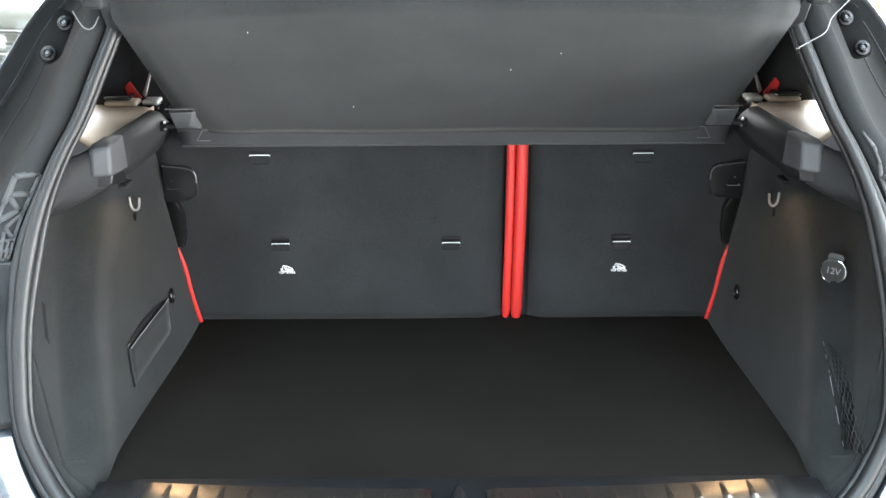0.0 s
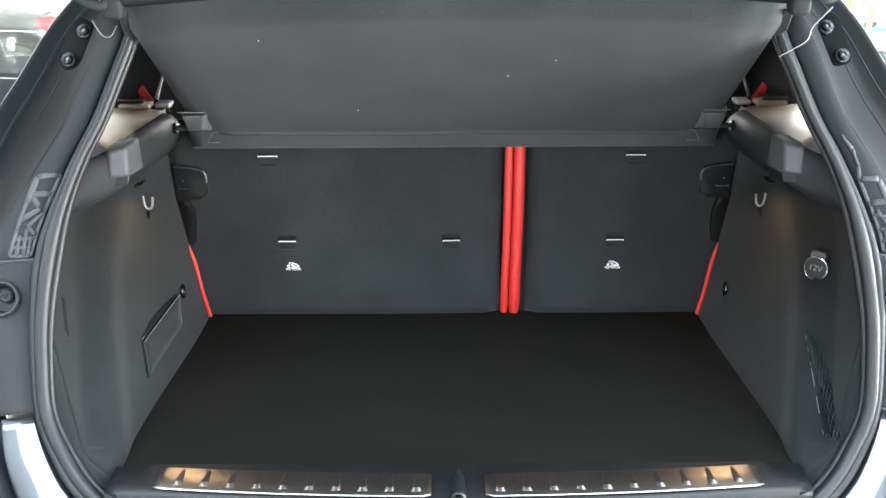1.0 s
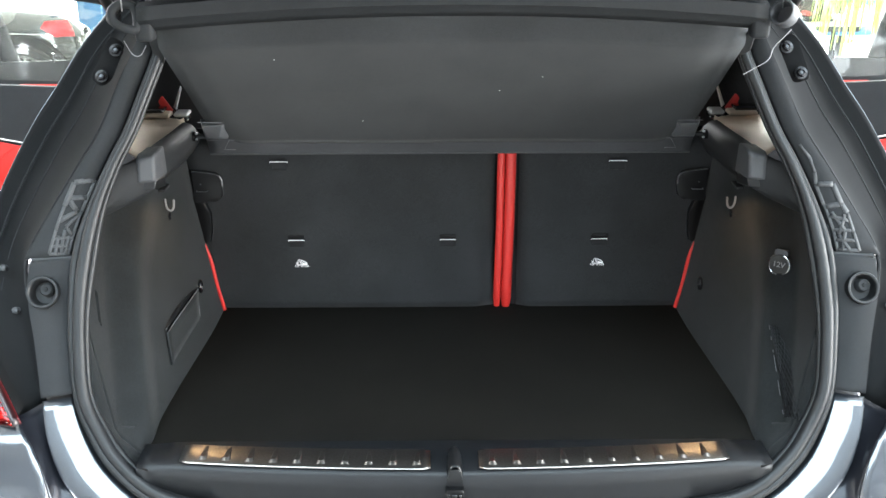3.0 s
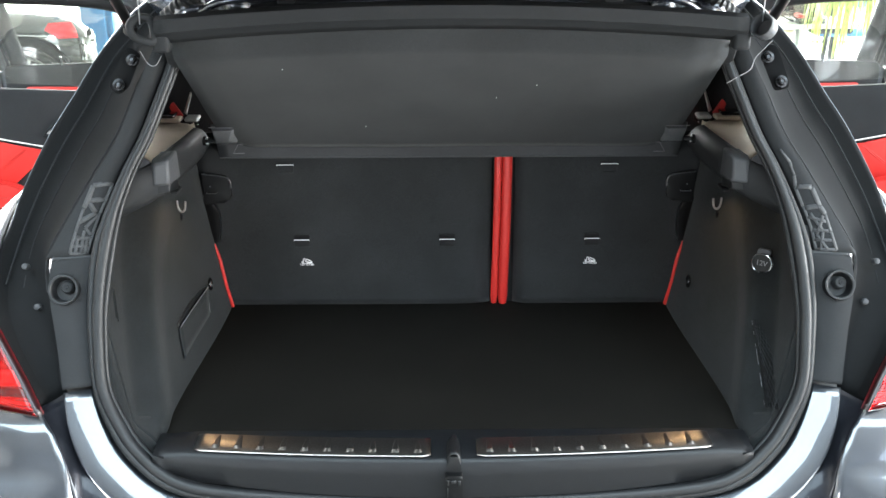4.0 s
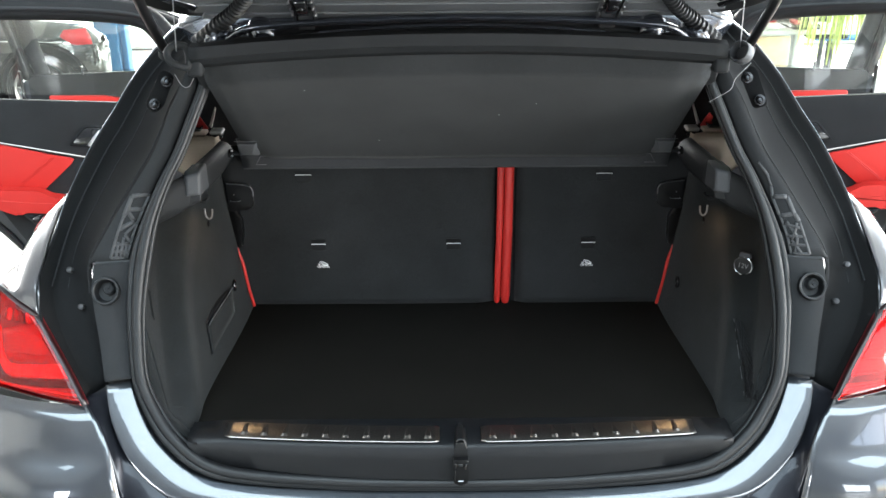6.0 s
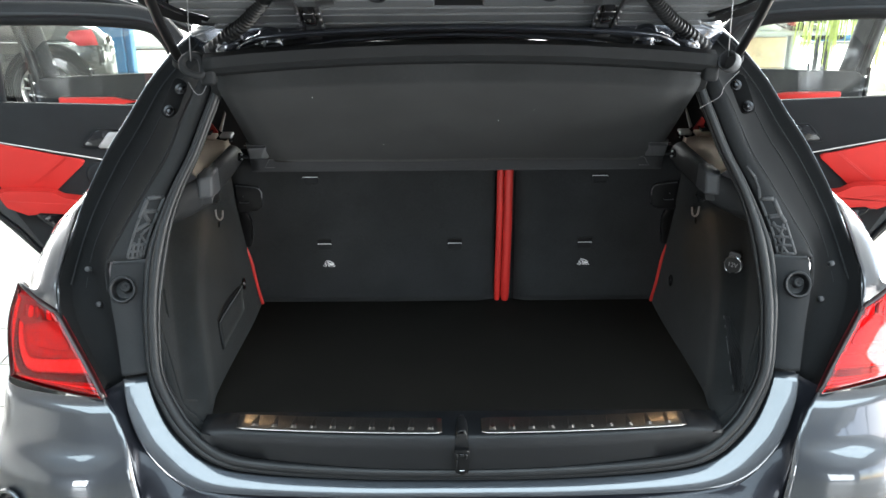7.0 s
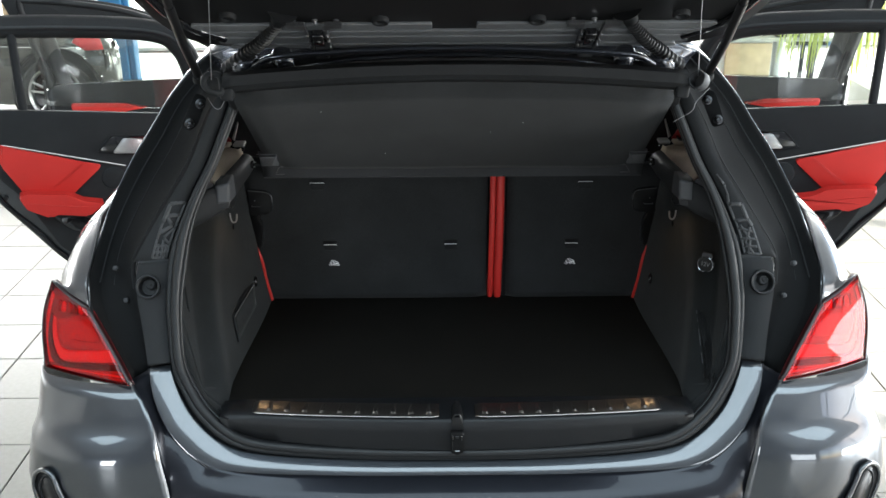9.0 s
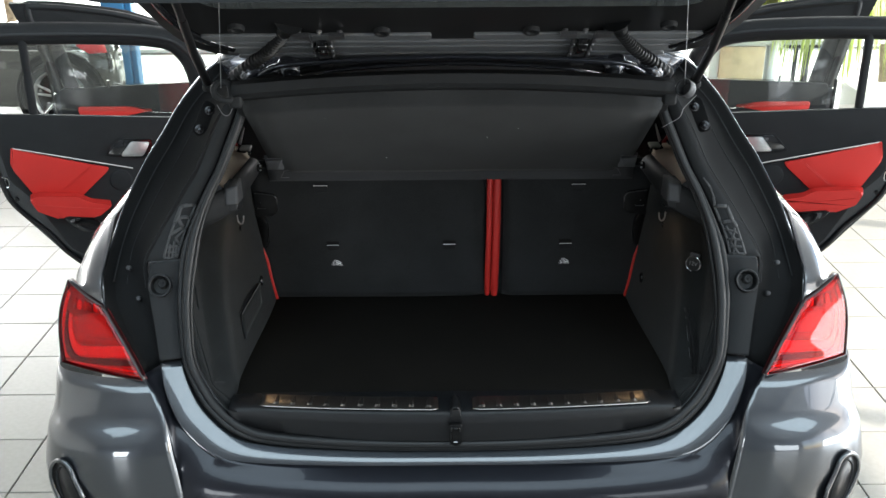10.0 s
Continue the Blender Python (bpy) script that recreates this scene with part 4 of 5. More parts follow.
under(part("lining_fold", skin([[on_wall(-1, .175 + .04 * i / 8, .84 + .045 * i / 8, .002) for i in range(9)], [on_wall(-1, .175 + .04 * i / 8, .84 + .045 * i / 8 + .006, .006) for i in range(9)], [on_wall(-1, .178 + .04 * i / 8, .84 + .045 * i / 8 + .014, .001) for i in range(9)]]), CARPET_SIDE), flap)

# net pocket on the other flank
net = []
for i in range(11):
    a = on_wall(1, .2256 - .149 * i / 10, .811 - .107 * i / 10, .006)
    b = on_wall(1, .221 - .178 * i / 10, .813 - .095 * i / 10, .003)
    net.append((a, b))
strands = []
for i in range(10):
    for j in range(5):
        f = lambda ii, jj: net[min(ii, 10)][0].lerp(net[min(ii, 10)][1], jj / 5) + Vector((-.004 * math.sin(jj / 5 * 3.14), 0, 0))
        strands.append(tube([f(i, j), f(i + 1, j + 1)], .0006, 4))
        strands.append(tube([f(i + 1, j), f(i, j + 1)], .0006, 4))
netp = P("net_pocket", merge(*strands), RUBBER, car, "black elastic net pocket")
under(part("hem", tube([p[0] for p in net], .0016, 6), SATINBLACK), netp)
# black sheet added behind the net for the dark inside the pocket
under(part("net_backing", skin([[a.lerp(b, k / 5) + Vector((.004, 0, 0)) for k in range(6)] for a, b in net]), MATTBLACK, solid=.001), netp)
for a, b in ((.0, .05), (.13, .17), (.28, .31), (.34, .52), (.62, .78), (.93, .98)):
    under(part("hem_stitch", tube([net[0][0].lerp(net[10][0], t) + Vector((-.0028, -.001, .001)) for t in (a, (a + b) / 2, b)], .00045, 5), PLASTIC_PALE), netp)

# 12 V socket
c = on_wall(1, .308, .902, .006)
m = basis(c, (.78, -.62, 0), (-.62, -.75, .14))
sock = P("power_socket", disc([(.001, .0), (.021, .001), (.0215, .008), (.019, .011), (.018, .0095), (.001, .0105)], m, 28), mat("matt_black_cap", (.007, .007, .0075), .35, spec=.2), car, "gloss black socket cap marked 12 V")
under(part("socket_rim", tube([m @ Vector((.020 * math.cos(a), .020 * math.sin(a), .010)) for a in (2 * math.pi * i / 28 for i in range(28))], .0011, 6, closed=True), CHROME), sock)
under(part("socket_tab", plate([(-.014, .018), (.014, .018), (.012, .029), (-.012, .029)], .008, m, .002, .003), HINGE), sock)
under(part("socket_tab", plate([(-.011, -.028), (.011, -.028), (.012, -.018), (-.012, -.018)], .006, m, .002, .003), HINGE), sock)
words("12V", .015, m @ Matrix.Translation((0, 0, .0108)), EDGE, sock)

# ---------------------------------------------------------------- pillar fittings
for s in (-1, 1):
    g = basis((.717 * s, .134, .9285), (1, 0, 0), NA)
    buf = P("buffer_cup", disc([(.001, -.016), (.019, -.016), (.022, -.002), (.0232, .0035), (.0250, .0045), (.0275, .0040), (.0285, .002), (.0270, -.018), (.001, -.018)], g, 32), RUBBER, car, "black rubber stop buffer in a round cup")
    under(part("buffer", disc([(.001, .0), (.003, .0), (.004, -.002), (.009, -.001), (.0115, -.003), (.013, -.016)], g @ Matrix.Translation((.004, .005, -.002)), 20), PLASTIC_GREY), buf)
    for x, y, z in ((.810, .196, .950), (.780, .152, .886)):
        P("screw", disc([(.001, .002), (.005, .001), (.006, .0), (.006, -.012)], basis((x * s, y, z), (1, 0, 0), NA), 12), HINGE, car, "small dull screw")
    # strut bracket with two bolts
    brk = P("strut_bracket", plate([(-.017, -.042), (.013, -.046), (.018, .040), (-.004, .048), (-.017, .030)], .004,
                                   basis((.620 * s, .338, 1.292), (s * .9, -.2, .45), NA), .002, .010), PAINT_IN, car, "black strut bracket")
    for x, y, z in ((.603, .341, 1.311), (.628, .322, 1.268)):
        P("bracket_bolt", disc([(.001, .009), (.003, .009), (.004, .012), (.0075, .011), (.0085, .006), (.012, .005), (.0125, 0)], basis((x * s, y, z), (1, 0, 0), NA), 12), BOLT, car, "black zinc bolt head")
    # faint grey lattice on the pillar trim: strokes as (share of the trim's width, height)
    fz = lambda c, z: next((Vector(c[i]).lerp(Vector(c[i + 1]), (c[i][2] - z) / (c[i][2] - c[i + 1][2])) for i in range(3, 9) if c[i][2] >= z >= c[i + 1][2]), Vector(c[8]))
    at = lambda a, z: (lambda p: Vector((p.x * s, p.y, p.z)))(fz(FLANGE, z).lerp(fz(RIDGE, z), a) + NA * (.0022 + .006 * math.sin(a * 3.14)))
    if s < 0:
        strokes = [((.79, 1.098), (.14, 1.10), (.12, 1.072), (.66, 1.072), (.79, 1.098)), ((.79, 1.098), (.66, 1.06), (.56, 1.021), (.46, .982)), ((.14, 1.10), (.10, 1.05), (.09, 1.015), (.06, .981)),
                   ((.66, 1.072), (.22, 1.05), (.58, 1.035)), ((.10, 1.047), (.34, 1.025), (.10, 1.011)), ((.52, 1.006), (.08, 1.008)), ((.48, .994), (.07, .994)), ((.46, .982), (.06, .981)),
                   ((.44, 1.012), (.32, .981)), ((.33, 1.02), (.20, .981)), ((.18, 1.008), (.12, .981))]
    else:
        strokes = [((.40, 1.152), (.48, 1.131), (.39, 1.107), (.23, 1.087), (.17, 1.054), (.14, 1.012), (.07, .98)), ((.23, 1.087), (.79, 1.089), (.68, 1.056), (.71, 1.042), (.62, 1.012), (.54, .98)),
                   ((.18, 1.051), (.68, 1.056)), ((.13, 1.036), (.64, 1.029)), ((.12, 1.013), (.63, 1.013)), ((.09, .997), (.59, .997)), ((.07, .981), (.54, .981)),
                   ((.27, 1.042), (.42, 1.013), (.17, .98)), ((.61, 1.039), (.22, 1.006), (.34, .98))]
    tr = []
    for st in strokes:
        for (a0, z0), (a1, z1) in zip(st, st[1:]):
            pts = [at(a0 + (a1 - a0) * k / 4, z0 + (z1 - z0) * k / 4) for k in range(5)]
            off = NA.cross(pts[-1] - pts[0]).normalized() * (.0030 if max(z0, z1) > 1.11 else .0046 if min(z0, z1) > 1.03 else .0030)
            tr.append(skin([[p + off for p in pts], [p - off for p in pts]]))
    P("lattice_strokes", merge(*tr), FAINT_GREY, car, "faint grey lattice pattern", solid=.0003)

# vent in the bumper corner
for s in (-1, 1):
    pts = [(.990, -.020, .498), (.977, -.028, .534), (.950, -.044, .555), (.926, -.056, .546), (.912, -.066, .512), (.894, -.077, .46), (.905, -.072, .40), (.940, -.050, .385), (.972, -.030, .43), (.985, -.024, .465)]
    rim = cr([(x * s, y - .010, z) for x, y, z in pts], 5, True)
    v = P("bumper_vent", tube(rim, .0055, 8, closed=True), PAINT, car, "painted rim of a black bumper vent")
    bm = bmesh.new()
    bm.faces.new([bm.verts.new(p + Vector((0, .003, 0))) for p in rim])
    under(part("vent_mesh", bm, SATINBLACK, solid=.004), v)
    inner = cr([((.941 + (x - .941) * .62) * s, y * .62 - .043 * .38 - .012, .47 + (z - .47) * .80) for x, y, z in pts], 5, True)
    under(part("vent_slat", tube(inner, .0022, 6, closed=True), PLASTIC), v)

# ---------------------------------------------------------------- roof end, cabin shell
def roof():
    rows = []
    for y, dz in ((.0, 0), (.01, .012), (.03, .02), (.3, .03), (.9, .05), (1.6, .05), (2.3, .0), (2.6, -.04)):
        r = []
        for p in cr([(-q[0], q[1], q[2]) for q in OUTER[3:0:-1]] + [OUTER[0]] + OUTER[1:4], 4):
            r.append(Vector((p.x, max(p.y + y, .46 + y), p.z + dz)))
        rows.append(r)
    return skin(rows)


P("roof", roof(), PAINT, car, "grey metallic roof", solid=.004)
for y, z, hw, r in ((.362, 1.432, .42, .008), (.340, 1.420, .30, .005)):
    P("roof_gutter_rib", tube(cr([(-hw - .06, y + .02, z - .040), (-hw, y, z - .014), (-hw * .6, y, z - .003), (0, y + .003, z + .003), (hw * .6, y, z - .003), (hw, y, z - .014), (hw + .06, y + .02, z - .040)], 8), r, 8), GLOSSPAINT, car)
for s in (-1, 1):
    for x, y, z, rx, rz in ((.405, .385, 1.405, .030, .036), (.500, .400, 1.395, .038, .030)):
        bm = bmesh.new()
        bmesh.ops.create_uvsphere(bm, u_segments=20, v_segments=12, radius=1, matrix=Matrix.Translation((x * s, y, z)) @ Matrix.Rotation(.5 * s, 4, "Y") @ Matrix.Diagonal((rx, .03, rz, 1)))
        P("roof_corner_bulge", bm, GLOSSPAINT, car, "gloss dark pressed roof corner")
P("headliner", box(-.60, .60, .50, 2.4, 1.385, 1.40, .004), CARPET, car)
P("floor_pan", box(-.90, .90, .10, 3.4, .20, .24, .01), PLASTIC, car, "black floor pan")
P("boot_tub", merge(box(-.58, .58, -.02, .72, .30, .32), box(-.66, -.56, .12, .66, .30, .62), box(.56, .66, .12, .66, .30, .62)), PLASTIC, car)
P("rear_bench", merge(box(-.62, .62, .70, 1.22, .30, .58, .05), box(-.62, .62, .68, .80, .55, 1.05, .04)), RED, car, "red leather rear bench")
P("bulkhead", box(-.85, .85, 3.0, 3.2, .25, .95, .03), PLASTIC, car)
P("bonnet", skin([[Vector((x, y, z - .1 * (x / .8) ** 2)) for x in (-.85, -.5, 0, .5, .85)] for y, z in ((2.75, 1.0), (3.2, .98), (3.7, .90), (4.05, .75), (4.15, .5), (4.1, .25))]), PAINT, car, "grey metallic bonnet", solid=.004)
for s in (-1, 1):
    P("side_sill", box(min(.80 * s, .91 * s), max(.80 * s, .91 * s), 1.0, 3.1, .20, .38, .03), PAINT, car, "grey painted door sill")
    P("pillar", tube([(.86 * s, 1.80, .35), (.85 * s, 1.80, .95), (.66 * s, 1.74, 1.42)], .04, 8), PLASTIC, car, "black middle pillar")
    P("pillar", tube([(.84 * s, 3.02, .90), (.66 * s, 2.45, 1.40)], .035, 8), PAINT, car, "grey front pillar")
    P("front_wing", skin([[Vector((x * s, y, z)) for z, x in ((1.0, .84), (.9, .90), (.7, .92), (.45, .91), (.3, .89))] for y in (2.95, 3.2, 3.6, 3.95)]), PAINT, car, "grey metallic front wing", solid=.004)
    for y in (.62, 3.28):
        wm = Matrix(((0, 0, s, .80 * s), (1.1, 0, 0, y), (0, 1.1, 0, .274), (0, 0, 0, 1)))
        w = P("wheel", disc([(.20, -.10), (.29, -.11), (.318, -.08), (.320, .0), (.318, .08), (.29, .105), (.22, .10), (.21, .06)], wm, 36), RUBBER, car, "black tyre on a grey alloy rim")
        under(part("rim", disc([(.001, .05), (.06, .06), (.18, .08), (.212, .10), (.216, .04)], wm, 30), ZINC), w)

# things seen past the shelf's ends: pillar lining, belt, clips
for s in (-1, 1):
    X = lambda a, b: (min(a * s, b * s), max(a * s, b * s))
    P("pillar_lining", skin([[Vector((x * s, y, z)) for x, y in ((.46, .84), (.54, .81), (.62, .78), (w, .75))] for z, w in ((1.02, .74), (1.2, .72), (1.40, .64))]), CARPET, car, "dark inner pillar lining", solid=.006)
    P("seat_belt", skin([[Vector(((.620 - .002 * i) * s, .745 + .004 * i, 1.108 + .009 * i)), Vector(((.628 - .003 * i) * s, .752 + .004 * i, 1.112 + .009 * i))] for i in range(6)]), LAMINATE, car, "pale seat belt edge", solid=.002)
    P("belt_holder", plate([(.628, 1.105), (.650, 1.140), (.660, 1.128), (.648, 1.100)], .006, Matrix(((s, 0, 0, 0), (0, 0, -1, .750), (0, 1, 0, 0), (0, 0, 0, 1))), .001, .004), RED, car, "red belt tongue holder")
    P("trim_clip", box(*X(.585, .622), .705, .745, 1.090, 1.098, .0038, None, 3), GLOSSBLACK, car, "black trim clip")
    P("trim_clip", box(*X(.588, .620), .712, .752, 1.0985, 1.108, .0045, None, 3), LAMINATE, car, "pale trim clip")
    P("trim_clip", box(*X(.638, .690), .700, .740, 1.110, 1.119, .004, None, 3), GLOSSBLACK, car, "black trim clip")
    P("trim_clip", box(*X(.625, .690), .695, .735, 1.099, 1.1095, .005, None, 3), BEIGE, car, "beige trim clip")

# ---------------------------------------------------------------- tailgate, raised
DT, NT = Vector((0, -.85, .53)), Vector((0, .53, .85))
T0 = Vector((0, .372, 1.452))
tail_m = Matrix(((1, 0, 0, T0.x), (0, DT.y, NT.y, T0.y), (0, DT.z, NT.z, T0.z), (0, 0, 0, 1)))
tailgate = P("tailgate", plate([(-.56, -.028), (-.63, .02), (-.665, .12), (-.69, .30), (-.70, .55), (.70, .55), (.69, .30), (.665, .12), (.63, .02), (.56, -.028)], .05, tail_m, .01, .05),
             SATINBLACK, car, "raised tailgate, its black inner side down")
TT = lambda nm, bm, m, lb="", **k: under(part(nm, bm, m, None, lb, **k), tailgate)
low_m = Matrix(((1, 0, 0, 0), (0, -.985, .17, T0.y - .85 * .55), (0, -.17, .985, T0.z + .53 * .55), (0, 0, 0, 1)))
TT("lower_panel", plate([(-.70, 0), (-.66, .28), (-.58, .38), (.58, .38), (.66, .28), (.70, 0)], .06, low_m, .01, .05), PLASTIC, "black lower tailgate lining")
TT("outer_skin", plate([(-.60, -.02), (-.70, .15), (-.72, .55), (.72, .55), (.70, .15), (.60, -.02)], .03, tail_m @ Matrix.Translation((0, 0, .055)), .01, .05), PAINT, "grey painted outer skin")
TT("rear_window", plate([(-.54, .265), (-.60, .50), (.60, .50), (.54, .265)], .004, tail_m @ Matrix.Translation((0, 0, -.008)), .001, .05), mat("dark_rear_glass", (.05, .055, .055), .06, 0, .3), "dark tinted rear window")
for d0, d1, xa, xb in ((-.024, -.002, -.53, .53), (.006, .041, -.55, .55), (.050, .073, -.58, .58), (.081, .112, -.60, -.05), (.081, .112, .05, .60)):
    TT("rib", plate([(xa, d0), (xb, d0), (xb - .01 * (xb > 0), d1), (xa + .01 * (xa < 0), d1)], .008, tail_m @ Matrix.Translation((0, 0, -.008)), 0, .006), TAILIN, "grey pressed rib", bevel=.0025)
TT("side_rib", tube([tail_m @ Vector(p) for p in cr([(-.53, .03, -.004), (-.60, .10, -.004), (-.635, .22, -.006), (-.65, .40, -.006)], 5)], .010, 8), GLOSSBLACK)
TT("side_rib", tube([tail_m @ Vector(p) for p in cr([(.53, .03, -.004), (.60, .10, -.004), (.635, .22, -.006), (.65, .40, -.006)], 5)], .010, 8), GLOSSBLACK)
for x, d in ((-.165, .125), (.185, .125), (-.50, .150), (.50, .150)):
    TT("round_plug", disc([(.001, -.004), (.010, -.005), (.012, -.010), (.017, -.011), (.020, -.006), (.020, .002)], tail_m @ Matrix.Translation((x, d, 0)), 20), PLASTIC, "round black rubber plug")
for s in (-1, 1):
    x = .311 * s
    hin = TT("tailgate_hinge", merge(box(x - .024, x - .020, .37, .40, 1.44, 1.475, .001), box(x + .020, x + .024, .37, .40, 1.44, 1.475, .001),
                                     box(x - .017, x + .017, .368, .378, 1.412, 1.462, .003)), HINGE, "dull grey tailgate hinge")
    for q in (-1, 1):
        TT("hinge_arm", plate([(x + q * a_, d_) for a_, d_ in ((.018, -.012), (.0245, -.012), (.026, .060), (.0255, .108), (.034, .120), (.060, .122), (.060, .138), (.022, .138), (.0195, .060))][::q], .010,
                              tail_m @ Matrix.Translation((0, 0, -.020)), .0015), ARM, "dull steel hinge arm")
        for d_ in (.02, .05, .08):
            TT("arm_rivet", disc([(.001, -.005), (.0028, -.004), (.0034, 0)], tail_m @ Matrix.Translation((x + q * .0225, d_, -.020)), 8), ZINC)
    TT("hinge_block", box(-.0125, .0125, .024, .086, -.026, -.004, .004, tail_m @ Matrix.Translation((x, 0, 0))), GLOSSBLACK, "black hinge block")
    TT("block_screw", disc([(.001, -.031), (.004, -.030), (.005, -.026)], tail_m @ Matrix.Translation((x, .060, 0)), 10), BOLT)
    for d_ in (-.045, .030):
        TT("hinge_tab", box(x - .024, x + .024, d_ - .004, d_ + .002, -.016, -.006, .001, tail_m), ARM)
    for dx in (-.048, 0, .048):
        TT("hinge_bolt", disc([(.001, -.009), (.004, -.009), (.005, -.006), (.005, -.003), (.007, -.002), (.007, 0)], tail_m @ Matrix.Translation((x + dx, .130, -.004)), 10), ZINC)
    # corrugated cable sleeve
    path = cr([(.550 * s, .410, 1.380), (.4935 * s, .375, 1.423), (.4485 * s, .335, 1.455), (.417 * s, .30, 1.487), (.392 * s, .27, 1.5155), (.383 * s, .253, 1.537)], 25)
    rad = [(.0170 if (i % 5) in (1, 2) else .0130) for i in range(len(path))]
    TT("cable_sleeve", tube(path, rad, 10), RUBBER, "corrugated black cable sleeve")
    TT("sleeve_boot", tube([(.396 * s, .274, 1.511), (.390 * s, .264, 1.524), (.383 * s, .253, 1.538), (.380 * s, .249, 1.543)], [.0165, .019, .030, .037], 18), RUBBER)
    # gas strut
    st = TT("gas_strut", tube([(.606 * s, .362, 1.372), (.592 * s, .20, 1.477), (.570 * s, .04, 1.580)], .010, 10), SATINBLACK, "black gas strut")
    TT("strut_rod", tube([(.570 * s, .04, 1.580), (.54 * s, -.18, 1.722)], .009, 8), SATINBLACK)
    TT("strut_socket", tube([(.610 * s, .370, 1.362), (.604 * s, .352, 1.378)], .0135, 10), PLASTIC)


# ---------------------------------------------------------------- doors
def door(s, H, D, spec, front):
    d = Vector((D[0] * s, D[1], 0)).normalized()
    n = Vector((d.y * s, -abs(d.x), 0)).normalized()
    if n.y > 0:
        n = -n
    M = Matrix(((d.x, 0, n.x, H[0] * s), (d.y, 0, n.y, H[1]), (0, 1, 0, 0), (0, 0, 0, 1)))
    at = lambda off: M @ Matrix.Translation((0, 0, off))
    kind = "front" if front else "rear"
    dr = P("door", plate(spec["shell"], .07, at(-.085), .006, .05), PAINT, car, "open " + kind + " door with red leather trim")
    D_ = lambda nm, bm, m, lb="", **k: under(part(nm, bm, m, None, lb, **k), dr)
    D_("outer_skin", plate(spec["shell"], .012, at(-.10), .002, .05), PAINT, "grey metallic outer skin")
    D_("trim_panel", plate(spec["trim"], .022, at(-.016), .004, .03), PLASTIC, "black upper trim panel")
    D_("edge_seal", tube([M @ Vector((a, b, -.005)) for a, b in cr(spec["edge"], 5)], .008, 6), RUBBER)
    # window frame with its opening: a bar round the glass
    fr = cr(spec["frame"], 5)
    D_("window_frame", tube([M @ Vector((a, b, -.04)) for a, b in fr], spec.get("bar", .042), 10), PLASTIC, "black window frame")
    D_("frame_seal", tube([M @ Vector((a, b, -.012)) for a, b in fr], .016, 8), RUBBER)
    ob = D_("glass", plate(spec["glass"], .004, at(-.05)), GLASS, "clear door glass", smooth=False)
    ob.visible_shadow = False
    for a, b, r in spec["bars"]:
        D_("window_bar", tube([M @ Vector((*a, -.02 if not front else -.045)), M @ Vector((*b, -.02 if not front else -.045))], r, 10), PLASTIC, "upright window bar")
    D_("belt_strip", tube([M @ Vector((*p, .004)) for p in spec["belt"]], .0013, 6), CHROME if not front else RUBBER, "thin bright strip under the glass")
    for poly in spec["red"]:
        D_("leather_insert", plate(poly, .016, at(.0), .008, .02), RED, "red leather insert")
    for a, b in spec["seams"]:
        D_("seam", tube([M @ Vector((*a, .0165)), M @ Vector((*b, .0165))], .0014, 5), RED_DARK)
    if not front:
        D_("armrest", plate(spec["arm"], .070, at(.0), .010, .010), RED, "red leather armrest")
        D_("armrest_seam", tube([M @ Vector((.739, .682, .0705)), M @ Vector((.62, .656, .0705)), M @ Vector((.49, .634, .0705))], .0014, 5), RED_DARK)
        D_("map_pocket", plate([(.665, .603), (.535, .580), (.50, .52), (.58, .525), (.612, .545)], .010, at(.0), .003, .02), GLOSSBLACK, "dark door pocket")
        D_("handle_recess", plate([(.462, .836), (.411, .887), (.29, .876), (.29, .808)], .010, at(.002), .003, .008), GLOSSBLACK)
        D_("handle_rim", tube([M @ Vector((*p, .012)) for p in ((.468, .834), (.440, .864), (.413, .891), (.29, .880), (.29, .804), (.40, .820))], .003, 6, closed=True), PLASTIC_GREY)
        D_("door_handle", plate([(.414, .824), (.370, .877), (.30, .868), (.33, .816)], .014, at(.010), .005, .008), ALU, "satin metal inner door handle")
        D_("light_strip", tube([M @ Vector((*p, .012)) for p in cr([(.794, .895), (.70, .867), (.618, .842), (.375, .768)], 5)], .0032, 6), CHROME, "thin bright trim strip")
        D_("speaker_grille", disc([(.001, .004), (.036, .005), (.041, .003), (.043, 0)], M @ Matrix.Translation((.425, .724, .006)), 24), PLASTIC_GREY, "round speaker grille")
        D_("door_latch", box(-.016, .016, -.02, .02, -.004, .008, .003, M @ Matrix.Translation((.845, .760, -.02))), GLOSSBLACK, "black door latch")
        D_("latch_rim", tube([M @ Vector((*p, -.010)) for p in cr([(.832, .742), (.862, .746), (.860, .780), (.832, .776)], 3, True)], .0022, 6, closed=True), CHROME)
        D_("plug", disc([(.001, .003), (.008, .003), (.009, 0)], M @ Matrix.Translation((.812, .690, -.006)), 12), SATINBLACK)
    else:
        D_("frame_header", plate([(1.190, 1.290), (1.07, 1.285), (.88, 1.258), (.62, 1.195), (.62, 1.150), (.88, 1.180), (1.15, 1.180)], .065, at(-.07), .006, .008), PLASTIC, "black moulded frame head")
        D_("lock_pin", tube([M @ Vector((.80, .868, .01)), M @ Vector((.80, .905, .01))], .006, 8), GLOSSBLACK, "small black lock pin")
    return dr


